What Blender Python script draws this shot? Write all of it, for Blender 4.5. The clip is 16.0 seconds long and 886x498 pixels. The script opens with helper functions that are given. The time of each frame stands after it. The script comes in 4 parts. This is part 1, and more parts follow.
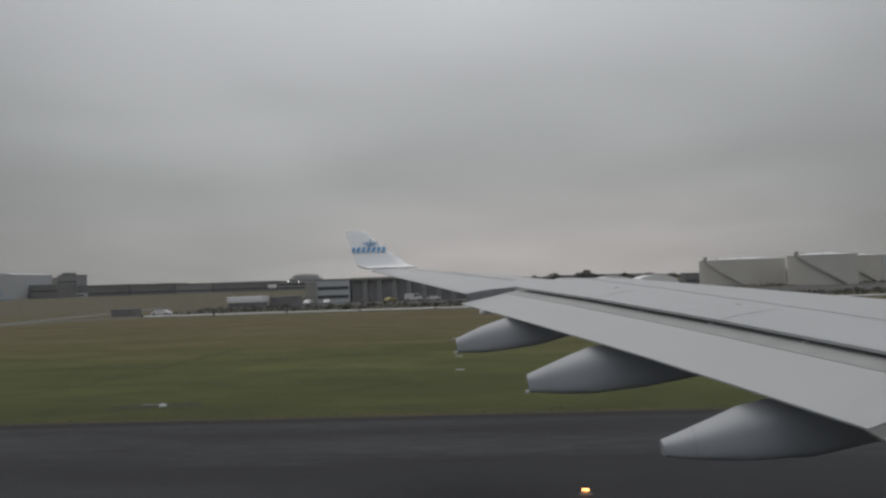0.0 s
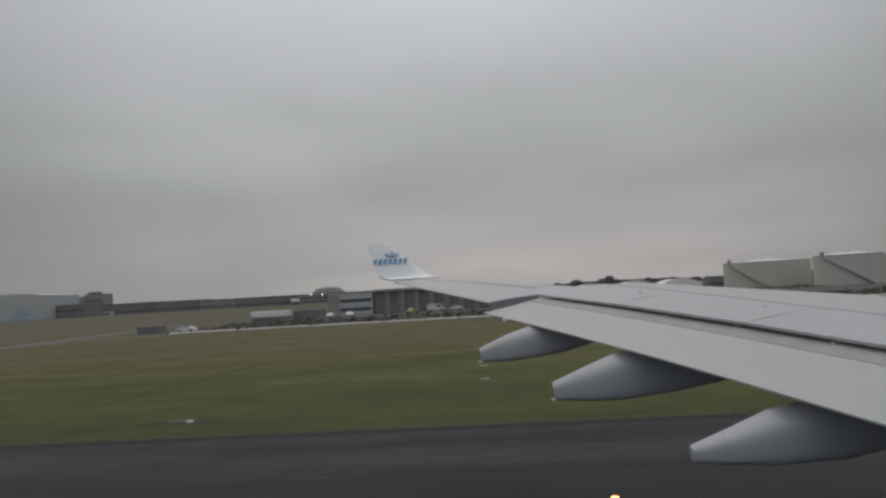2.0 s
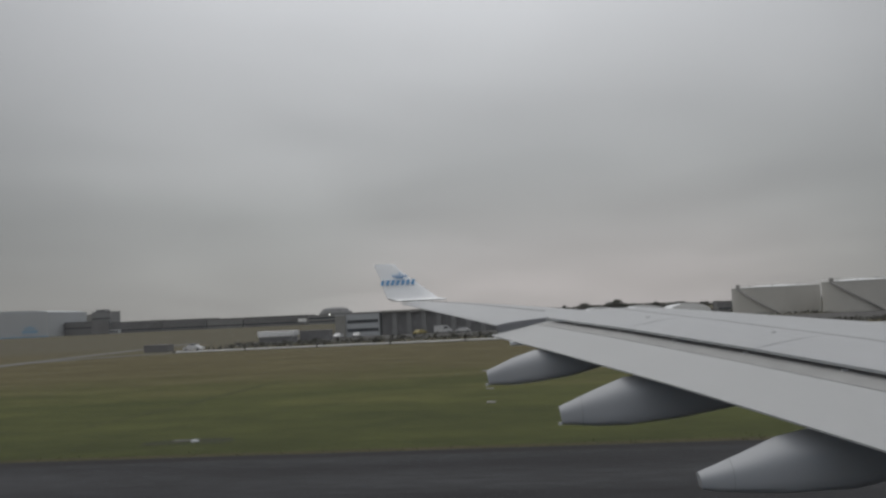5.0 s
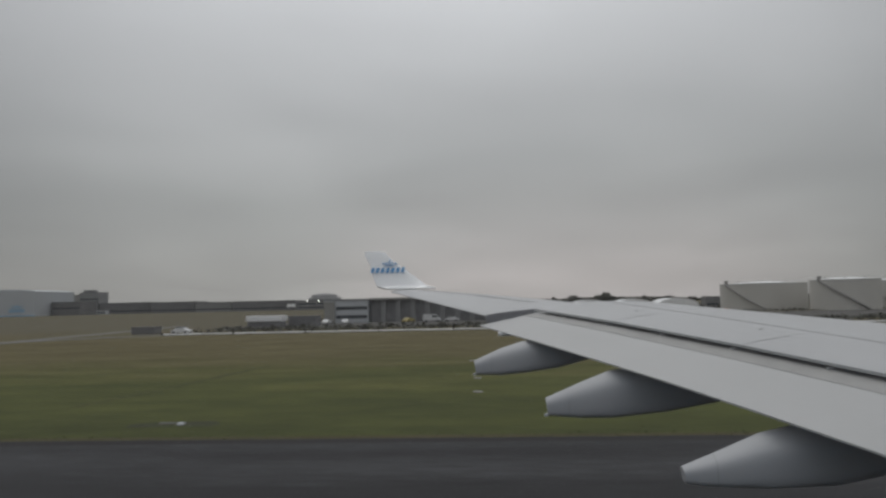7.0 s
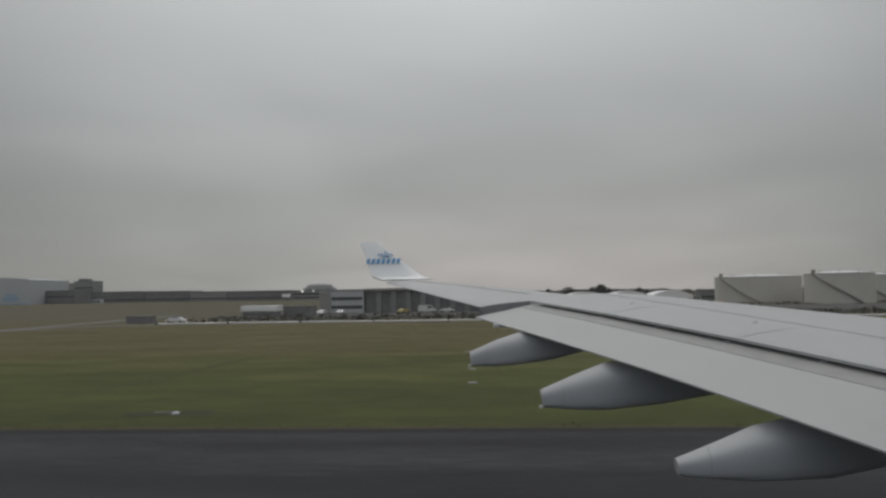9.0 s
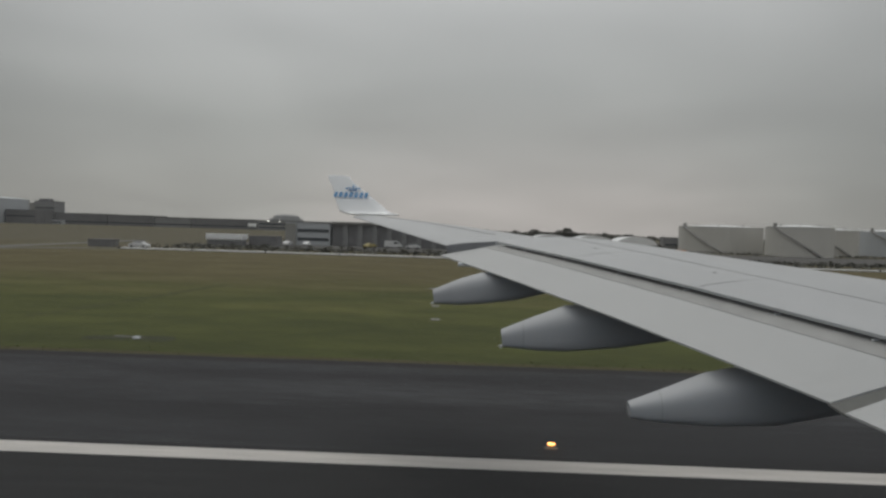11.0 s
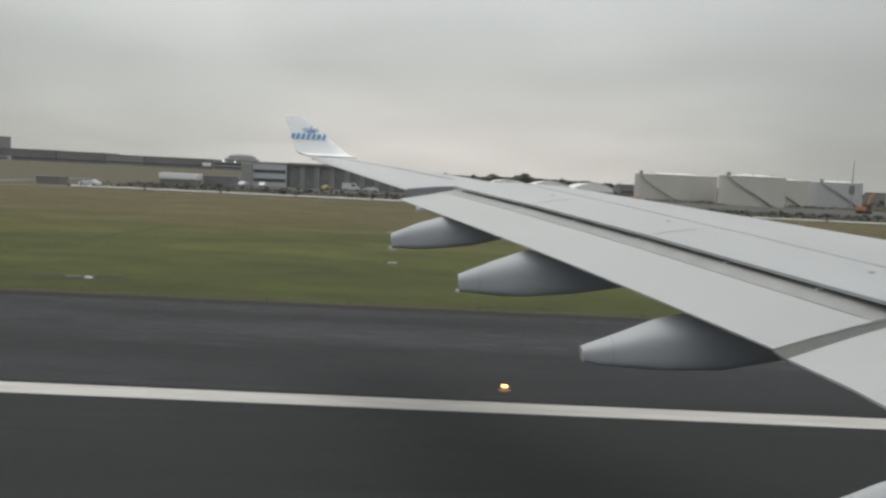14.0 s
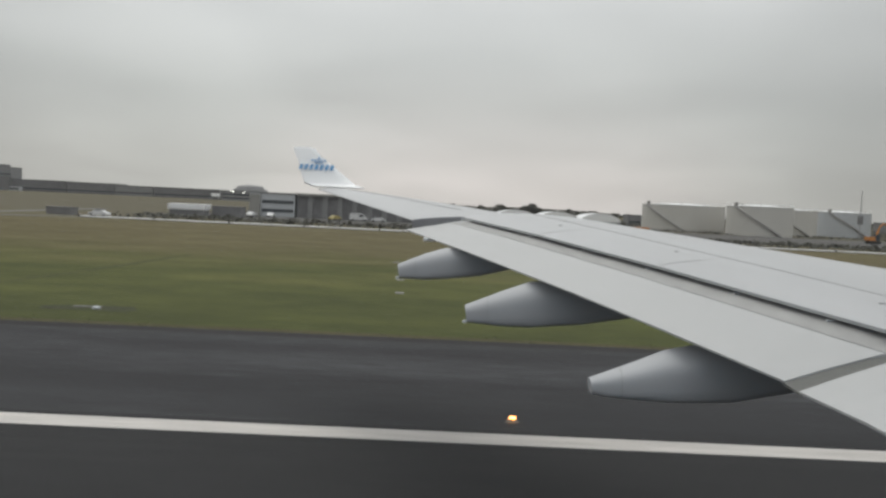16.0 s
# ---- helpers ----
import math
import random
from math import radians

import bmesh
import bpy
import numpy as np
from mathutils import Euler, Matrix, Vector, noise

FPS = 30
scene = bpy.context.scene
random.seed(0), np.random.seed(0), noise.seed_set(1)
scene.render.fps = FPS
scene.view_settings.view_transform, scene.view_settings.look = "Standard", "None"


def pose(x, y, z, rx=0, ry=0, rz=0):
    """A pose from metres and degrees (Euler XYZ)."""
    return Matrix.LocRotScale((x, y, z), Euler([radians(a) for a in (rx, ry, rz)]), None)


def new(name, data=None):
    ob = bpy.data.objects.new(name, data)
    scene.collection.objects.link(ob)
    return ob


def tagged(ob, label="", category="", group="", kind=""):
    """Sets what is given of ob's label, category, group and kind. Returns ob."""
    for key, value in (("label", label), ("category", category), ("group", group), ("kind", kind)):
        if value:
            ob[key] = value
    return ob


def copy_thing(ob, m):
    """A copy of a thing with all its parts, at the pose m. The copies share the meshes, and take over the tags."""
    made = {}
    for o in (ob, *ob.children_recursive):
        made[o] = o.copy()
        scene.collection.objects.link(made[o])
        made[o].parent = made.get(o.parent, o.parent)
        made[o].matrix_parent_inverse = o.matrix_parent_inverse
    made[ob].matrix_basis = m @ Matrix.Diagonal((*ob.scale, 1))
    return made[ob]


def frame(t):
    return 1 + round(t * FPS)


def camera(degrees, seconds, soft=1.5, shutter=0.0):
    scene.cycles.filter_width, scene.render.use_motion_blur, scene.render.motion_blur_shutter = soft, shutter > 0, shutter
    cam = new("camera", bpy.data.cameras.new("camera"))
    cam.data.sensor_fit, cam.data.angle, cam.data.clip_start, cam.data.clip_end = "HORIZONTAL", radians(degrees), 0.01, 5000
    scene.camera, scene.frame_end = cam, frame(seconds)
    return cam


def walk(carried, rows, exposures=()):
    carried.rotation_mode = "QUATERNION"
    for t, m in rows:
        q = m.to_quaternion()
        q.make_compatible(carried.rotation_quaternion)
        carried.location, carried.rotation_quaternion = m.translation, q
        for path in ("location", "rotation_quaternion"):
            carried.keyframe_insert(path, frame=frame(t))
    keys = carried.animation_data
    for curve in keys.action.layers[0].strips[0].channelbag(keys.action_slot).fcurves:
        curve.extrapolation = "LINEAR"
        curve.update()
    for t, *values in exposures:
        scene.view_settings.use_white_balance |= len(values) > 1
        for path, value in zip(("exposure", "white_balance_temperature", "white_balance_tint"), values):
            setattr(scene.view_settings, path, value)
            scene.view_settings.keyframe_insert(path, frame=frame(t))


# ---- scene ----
SHAKE = [
    (0.0, -0.002, -0.005, 5.573, 3.31, 2.77, -1.81),
    (0.5, -0.001, 0.010, 5.562, 4.81, 4.01, -2.25),
    (1.0, -0.018, 0.007, 5.581, 4.32, 3.61, -2.22),
    (1.5, 0.005, 0.005, 5.555, 4.61, 3.99, -3.44),
    (2.0, -0.007, 0.006, 5.573, 4.74, 3.51, -3.26),
    (2.5, 0.003, -0.003, 5.565, 4.87, 3.65, -3.16),
    (3.0, -0.006, -0.016, 5.573, 5.01, 4.59, -2.49),
    (3.5, -0.008, -0.008, 5.579, 5.20, 5.22, -2.58),
    (6.0, -0.009, -0.008, 5.576, 5.18, 4.52, -2.58),
    (6.5, -0.018, -0.010, 5.589, 4.98, 4.22, -1.69),
    (7.0, -0.011, -0.004, 5.582, 4.57, 4.24, -1.23),
    (7.5, -0.010, -0.009, 5.582, 4.12, 3.83, -0.93),
    (8.0, -0.021, -0.012, 5.584, 4.03, 3.74, -1.26),
    (10.5, -0.008, -0.003, 5.592, 3.63, 1.99, 0.91),
    (11.0, -0.002, 0.005, 5.594, 2.02, -0.68, 1.70),
    (11.5, -0.001, -0.007, 5.587, 1.19, -1.37, 1.35),
    (12.0, -0.007, -0.010, 5.590, 0.58, -1.87, 1.85),
    (12.5, 0.000, 0.001, 5.599, 0.00, -3.92, 2.29),
    (13.0, 0.003, 0.005, 5.606, -1.43, -4.76, 2.83),
    (13.5, -0.002, -0.002, 5.606, -0.98, -4.31, 3.14),
    (14.0, -0.012, -0.028, 5.610, -1.05, -4.44, 2.70),
    (14.5, -0.027, -0.019, 5.614, -1.28, -4.70, 3.62),
    (15.0, -0.021, -0.013, 5.625, -1.07, -3.51, 3.98),
    (15.5, -0.014, -0.015, 5.612, -0.77, -2.66, 2.81),
    (16.0, -0.007, -0.004, 5.614, -0.44, -2.39, 2.67),
]
cam = camera(56.0, 16.0, soft=2.7)
# The airliner leans a little to its left on the cambered runway, and the seat at the window with it.
LEAN = Matrix.Translation((0, 0, 5.57)) @ pose(0, 0, 0, -0.55) @ Matrix.Translation((0, 0, -5.57))
walk(cam, [(t, LEAN @ pose(x, y, z, 90 + pitch, 0, yaw) @ pose(0, 0, 0, 0, 0, roll)) for t, x, y, z, yaw, pitch, roll in SHAKE],
     exposures=[(0.0, -0.21, 6450, 8.5), (0.5, -0.2, 6450, 8.5), (1.5, -0.2, 6450, 8.5), (3.5, -0.18, 6450, 8.5), (8.0, -0.20, 6470, 7.5), (10.5, -0.26, 6600, 6), (11.0, -0.18, 6600, 6), (11.5, 0.09, 6600, 5), (12.5, 0.15, 6600, 5), (13.0, 0.43, 6600, 5), (14.5, 0.45, 6600, 5), (16.0, 0.45, 6580, 6)])

# ---- world and sun ----
SUN_UP, SUN_TURN = 56.0, -20.0
world = bpy.data.worlds.new("overcast_sky")
scene.world = world
world.use_nodes = True
wn, wl = world.node_tree.nodes, world.node_tree.links
wn.clear()


def wnode(kind):
    return wn.new(kind)


def wmath(kind, operation):
    n = wn.new(kind)
    n.operation = operation
    return n


coord = wnode("ShaderNodeTexCoord")
split = wnode("ShaderNodeSeparateXYZ")
wl.new(coord.outputs["Generated"], split.inputs[0])
rise = wmath("ShaderNodeMath", "MAXIMUM")
wl.new(split.outputs[2], rise.inputs[0])
rise.inputs[1].default_value = 0.0
# Flat cloud deck: the direction met with a plane overhead.
lift = wmath("ShaderNodeMath", "ADD")
wl.new(rise.outputs[0], lift.inputs[0])
lift.inputs[1].default_value = 0.16
deck = wmath("ShaderNodeVectorMath", "DIVIDE")
wl.new(coord.outputs["Generated"], deck.inputs[0])
wl.new(lift.outputs[0], deck.inputs[1])
cloud = wnode("ShaderNodeTexNoise")
cloud.inputs["Scale"].default_value = 0.9
cloud.inputs["Detail"].default_value = 6.0
cloud.inputs["Roughness"].default_value = 0.45
cloud.inputs["Distortion"].default_value = 0.3
wl.new(deck.outputs[0], cloud.inputs["Vector"])
glow = wnode("ShaderNodeValToRGB")
for pos, tone in ((0.0, (0.452, 0.446, 0.438)), (0.05, (0.440, 0.434, 0.427)), (0.12, (0.392, 0.393, 0.389)), (0.22, (0.487, 0.490, 0.496)),
                  (0.36, (0.655, 0.66, 0.68)), (1.0, (1.0, 1.01, 1.05))):
    e = glow.color_ramp.elements[0] if pos == 0.0 else glow.color_ramp.elements[-1] if pos == 1.0 else glow.color_ramp.elements.new(pos)
    e.position, e.color = pos, (*tone, 1)
wl.new(rise.outputs[0], glow.inputs[0])
vary = wnode("ShaderNodeMapRange")
vary.inputs[1].default_value, vary.inputs[2].default_value = 0.3, 0.7
vary.inputs[3].default_value, vary.inputs[4].default_value = 0.905, 1.085
wl.new(cloud.outputs[0], vary.inputs[0])
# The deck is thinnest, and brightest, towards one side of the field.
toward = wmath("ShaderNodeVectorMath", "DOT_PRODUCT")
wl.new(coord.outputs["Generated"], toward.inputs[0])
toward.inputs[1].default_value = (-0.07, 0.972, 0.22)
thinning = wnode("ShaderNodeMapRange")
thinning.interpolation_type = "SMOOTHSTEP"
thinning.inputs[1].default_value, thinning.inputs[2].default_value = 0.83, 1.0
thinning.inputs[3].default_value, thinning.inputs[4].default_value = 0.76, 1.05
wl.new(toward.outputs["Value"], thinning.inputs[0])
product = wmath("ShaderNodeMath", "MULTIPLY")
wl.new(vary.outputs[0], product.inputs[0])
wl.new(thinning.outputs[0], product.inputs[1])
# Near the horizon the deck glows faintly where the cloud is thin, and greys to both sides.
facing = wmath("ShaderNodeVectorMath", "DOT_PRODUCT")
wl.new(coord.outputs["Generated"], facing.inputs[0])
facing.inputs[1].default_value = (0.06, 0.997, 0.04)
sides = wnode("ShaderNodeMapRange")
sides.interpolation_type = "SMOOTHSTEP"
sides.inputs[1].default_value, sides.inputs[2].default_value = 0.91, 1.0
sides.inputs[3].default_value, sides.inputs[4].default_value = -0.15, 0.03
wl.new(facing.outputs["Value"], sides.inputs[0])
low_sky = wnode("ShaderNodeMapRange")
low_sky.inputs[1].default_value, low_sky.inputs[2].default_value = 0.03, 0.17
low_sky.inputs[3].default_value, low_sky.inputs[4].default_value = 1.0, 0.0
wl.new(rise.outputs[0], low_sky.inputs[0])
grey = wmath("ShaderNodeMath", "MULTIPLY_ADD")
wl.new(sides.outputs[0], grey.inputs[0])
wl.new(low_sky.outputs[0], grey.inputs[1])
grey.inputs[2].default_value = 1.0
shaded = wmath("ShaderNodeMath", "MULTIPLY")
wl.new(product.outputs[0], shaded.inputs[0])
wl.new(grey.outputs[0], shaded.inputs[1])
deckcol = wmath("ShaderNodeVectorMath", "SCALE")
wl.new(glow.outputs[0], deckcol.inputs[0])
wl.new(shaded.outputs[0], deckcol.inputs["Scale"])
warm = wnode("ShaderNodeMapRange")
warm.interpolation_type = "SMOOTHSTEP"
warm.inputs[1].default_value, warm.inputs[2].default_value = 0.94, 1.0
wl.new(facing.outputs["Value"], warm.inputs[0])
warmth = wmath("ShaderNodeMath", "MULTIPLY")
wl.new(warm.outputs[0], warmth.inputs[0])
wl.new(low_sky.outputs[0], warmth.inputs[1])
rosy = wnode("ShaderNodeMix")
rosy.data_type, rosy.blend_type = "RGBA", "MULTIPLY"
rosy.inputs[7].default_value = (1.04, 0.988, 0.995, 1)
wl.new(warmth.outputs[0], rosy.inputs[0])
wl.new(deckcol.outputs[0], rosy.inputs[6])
sky = wnode("ShaderNodeTexSky")
sky.sky_type, sky.sun_disc = "NISHITA", False
sky.sun_elevation, sky.sun_rotation = radians(SUN_UP), radians(SUN_TURN)
thin = wnode("ShaderNodeBackground")
wl.new(sky.outputs[0], thin.inputs[0])
thin.inputs[1].default_value = 0.06
thick = wnode("ShaderNodeBackground")
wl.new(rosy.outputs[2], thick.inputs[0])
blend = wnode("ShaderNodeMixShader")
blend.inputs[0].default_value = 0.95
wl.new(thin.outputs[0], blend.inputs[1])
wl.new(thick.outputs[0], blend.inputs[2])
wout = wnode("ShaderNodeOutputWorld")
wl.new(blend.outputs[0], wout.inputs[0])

sun = new("sun", bpy.data.lights.new("sun", "SUN"))
sun.data.energy, sun.data.angle, sun.data.color = 0.6, radians(30), (1.0, 0.97, 0.93)
sun.matrix_world = pose(0, 0, 60, SUN_UP - 90, 0, -SUN_TURN)


# ---- materials ----
def surface(name, colour, rough=0.7, metal=0.0, spread=0.15, grain=8.0, stain=0.4, bump=0.0, stretch=(1, 1, 1), second=None, per_object=0.0, coat=0.0, spec=0.5):
    """A paint, stone or soil: base colour varied at two scales (stain and grain, both in cycles per metre), with fine relief."""
    m = bpy.data.materials.new(name)
    m.use_nodes = True
    n, l = m.node_tree.nodes, m.node_tree.links
    b = n["Principled BSDF"]
    b.inputs["Roughness"].default_value, b.inputs["Metallic"].default_value, b.inputs["Coat Weight"].default_value = rough, metal, coat
    b.inputs["Specular IOR Level"].default_value = spec
    c = n.new("ShaderNodeTexCoord")
    s = n.new("ShaderNodeMapping")
    s.inputs["Scale"].default_value = stretch
    l.new(c.outputs["Object"], s.inputs[0])
    big, fine = n.new("ShaderNodeTexNoise"), n.new("ShaderNodeTexNoise")
    for node, scale, detail in ((big, stain, 5.0), (fine, grain, 6.0)):
        node.inputs["Scale"].default_value, node.inputs["Detail"].default_value = scale, detail
        l.new(s.outputs[0], node.inputs["Vector"])
    mix = n.new("ShaderNodeMix")
    mix.data_type = "RGBA"
    other = second or tuple(v * (1 - spread) for v in colour)
    mix.inputs[6].default_value, mix.inputs[7].default_value = (*colour, 1), (*other, 1)
    sharp = n.new("ShaderNodeMapRange")
    sharp.inputs[1].default_value, sharp.inputs[2].default_value = 0.35, 0.65
    l.new(big.outputs[0], sharp.inputs[0])
    l.new(sharp.outputs[0], mix.inputs[0])
    tint = n.new("ShaderNodeMapRange")
    tint.inputs[1].default_value, tint.inputs[2].default_value = 0.3, 0.7
    tint.inputs[3].default_value, tint.inputs[4].default_value = 1 - spread, 1 + spread
    l.new(fine.outputs[0], tint.inputs[0])
    last = n.new("ShaderNodeVectorMath")
    last.operation = "SCALE"
    l.new(mix.outputs[2], last.inputs[0])
    l.new(tint.outputs[0], last.inputs["Scale"])
    end = last.outputs[0]
    if per_object:
        info, spreader, again = n.new("ShaderNodeObjectInfo"), n.new("ShaderNodeMapRange"), n.new("ShaderNodeVectorMath")
        spreader.inputs[3].default_value, spreader.inputs[4].default_value = 1 - per_object, 1 + per_object
        l.new(info.outputs["Random"], spreader.inputs[0])
        again.operation = "SCALE"
        l.new(end, again.inputs[0])
        l.new(spreader.outputs[0], again.inputs["Scale"])
        end = again.outputs[0]
    l.new(end, b.inputs["Base Color"])
    rv = n.new("ShaderNodeMapRange")
    rv.inputs[3].default_value, rv.inputs[4].default_value = max(0.03, rough - 0.1), min(1.0, rough + 0.1)
    l.new(fine.outputs[0], rv.inputs[0])
    l.new(rv.outputs[0], b.inputs["Roughness"])
    if bump:
        bn = n.new("ShaderNodeBump")
        bn.inputs["Strength"].default_value, bn.inputs["Distance"].default_value = 0.6, bump
        l.new(fine.outputs[0], bn.inputs["Height"])
        l.new(bn.outputs[0], b.inputs["Normal"])
    return m


def lamp(name, colour, strength):
    m = bpy.data.materials.new(name)
    m.use_nodes = True
    b = m.node_tree.nodes["Principled BSDF"]
    b.inputs["Base Color"].default_value = (*colour, 1)
    b.inputs["Emission Color"].default_value, b.inputs["Emission Strength"].default_value = (*colour, 1), strength
    return m


WING = surface("wing_paint", (0.445, 0.447, 0.452), 0.41, spread=0.07, grain=9, stain=0.7, stretch=(1, 0.35, 1))
FLAP = surface("flap_paint", (0.44, 0.441, 0.438), 0.5, spread=0.05, grain=7, stain=0.6, stretch=(0.5, 1, 1))
FAIR = surface("fairing_paint", (0.44, 0.445, 0.46), 0.55, spread=0.03, grain=10, stain=0.9)
WHITE = surface("white_paint", (0.88, 0.885, 0.89), 0.35, spread=0.03, grain=9, stain=0.6)
BLUE = surface("airline_blue", (0.10, 0.31, 0.58), 0.4, spread=0.06)
PALE_BLUE = surface("pale_blue", (0.30, 0.44, 0.58), 0.5, spread=0.1)
BELLY = surface("belly_paint", (0.36, 0.37, 0.38), 0.4, spread=0.05)
SKY_BLUE = surface("light_blue_paint", (0.06, 0.24, 0.42), 0.4, spread=0.04)
NOSE = surface("bare_flap_nose", (0.34, 0.335, 0.325), 0.55, spread=0.10, grain=6, stain=0.8, stretch=(1, 0.4, 1))
SEAL = surface("grey_rubber", (0.21, 0.21, 0.22), 0.8, spread=0.1)
FAINT = surface("pale_grey_sealant", (0.33, 0.33, 0.335), 0.6, spread=0.1)
SEAL_DARK = surface("worn_dark_seal", (0.13, 0.13, 0.12), 0.8, spread=0.12, grain=6, stain=1.0)
DARK = surface("dark_lining", (0.05, 0.05, 0.055), 0.8, spread=0.1)
METAL = surface("bare_metal", (0.45, 0.45, 0.46), 0.4, 0.9, spread=0.1)
TYRE = surface("tyre_rubber", (0.03, 0.03, 0.03), 0.85, spread=0.2)
# Glazing tone raised a little to imitate haze over the far buildings.
GLASS_DARK = surface("dark_glazing", (0.06, 0.07, 0.08), 0.12, spread=0.2)
TAXI = surface("taxiway_asphalt", (0.128, 0.126, 0.112), 0.85, spread=0.3, grain=1.0, stain=0.05)
RUNWAY = surface("runway_asphalt", (0.0215, 0.0215, 0.0222), 0.85, spread=0.32, grain=3.0, stain=0.16, bump=0.01, stretch=(0.12, 1, 1), second=(0.012, 0.012, 0.0125), spec=0.15)
SHOULDER = surface("shoulder_asphalt", (0.047, 0.0468, 0.0508), 0.85, spread=0.38, grain=2.6, stain=0.15, bump=0.012, stretch=(0.22, 1, 1), second=(0.013, 0.013, 0.0143), spec=0.15)
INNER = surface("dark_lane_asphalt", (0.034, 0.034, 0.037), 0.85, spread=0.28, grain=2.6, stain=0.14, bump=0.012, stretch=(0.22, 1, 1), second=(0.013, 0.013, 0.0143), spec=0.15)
MARGIN = surface("damp_asphalt", (0.020, 0.019, 0.019), 0.85, spread=0.3, grain=2.0, stain=0.3, bump=0.012, stretch=(0.3, 1, 1), spec=0.15)
SOIL = surface("damp_soil", (0.045, 0.044, 0.028), 0.95, spread=0.3, grain=3.0, stain=0.5, bump=0.02, second=(0.05, 0.058, 0.022), spec=0.1)
TRENCH = surface("resown_soil", (0.052, 0.056, 0.020), 0.95, spread=0.3, grain=3.0, stain=0.4, bump=0.02, second=(0.070, 0.074, 0.022), spec=0.1)
VERGE = surface("bare_earth", (0.076, 0.064, 0.034), 0.95, spread=0.25, grain=2.5, stain=0.25, bump=0.03, stretch=(0.3, 1, 1), second=(0.055, 0.052, 0.022), spec=0.1)
LINE = surface("white_line_paint", (0.55, 0.52, 0.49), 0.75, spread=0.16, grain=7, stain=0.9, stretch=(0.06, 1, 1))
CONCRETE = surface("pale_concrete", (0.28, 0.27, 0.255), 0.85, spread=0.12, grain=2.0, stain=0.2)
APRON = surface("apron_asphalt", (0.075, 0.070, 0.064), 0.9, spread=0.2, grain=0.4, stain=0.05)
BEIGE = surface("beige_tank_paint", (0.56, 0.545, 0.51), 0.6, spread=0.06, grain=1.2, stain=0.12, stretch=(1, 1, 0.3))
TANK_SHADE = surface("grey_steel_and_rim_shade", (0.33, 0.32, 0.305), 0.6, spread=0.1)
CLAD_WHITE = surface("pale_cladding", (0.47, 0.49, 0.51), 0.6, spread=0.05, grain=0.6, stain=0.05)
CLAD_BEIGE = surface("stone_cladding", (0.29, 0.285, 0.265), 0.7, spread=0.07, grain=0.6, stain=0.06)
CLAD_GREY = surface("grey_cladding", (0.25, 0.25, 0.25), 0.7, spread=0.08, grain=0.6, stain=0.06)
# Dark cladding, lightened in its base colour in place of distance haze.
CLAD_DARK = surface("dark_cladding", (0.195, 0.193, 0.197), 0.7, spread=0.18, grain=0.4, stain=0.04)
ROOF = surface("roof_felt", (0.17, 0.17, 0.17), 0.85, spread=0.1, grain=0.5, stain=0.05)
ORANGE = surface("orange_paint", (0.52, 0.20, 0.04), 0.55, spread=0.12, grain=2)
YELLOW = surface("yellow_paint", (0.34, 0.28, 0.10), 0.55, spread=0.1)
RED = surface("red_paint", (0.34, 0.07, 0.055), 0.5, spread=0.1)
CAR_WHITE = surface("white_car_paint", (0.62, 0.62, 0.62), 0.3, spread=0.03, coat=0.5)
BARK = surface("bark", (0.10, 0.08, 0.06), 0.9, spread=0.2)
LEAF = surface("winter_foliage", (0.10, 0.098, 0.08), 0.9, spread=0.3, grain=0.8)
LAMP_ON = lamp("lit_lamp", (1.0, 0.42, 0.12), 5.0)
LAMP_WHITE = lamp("white_lamp", (1.0, 0.97, 0.9), 3.0)
LAMP_RED = lamp("red_marker", (0.8, 0.06, 0.03), 0.6)


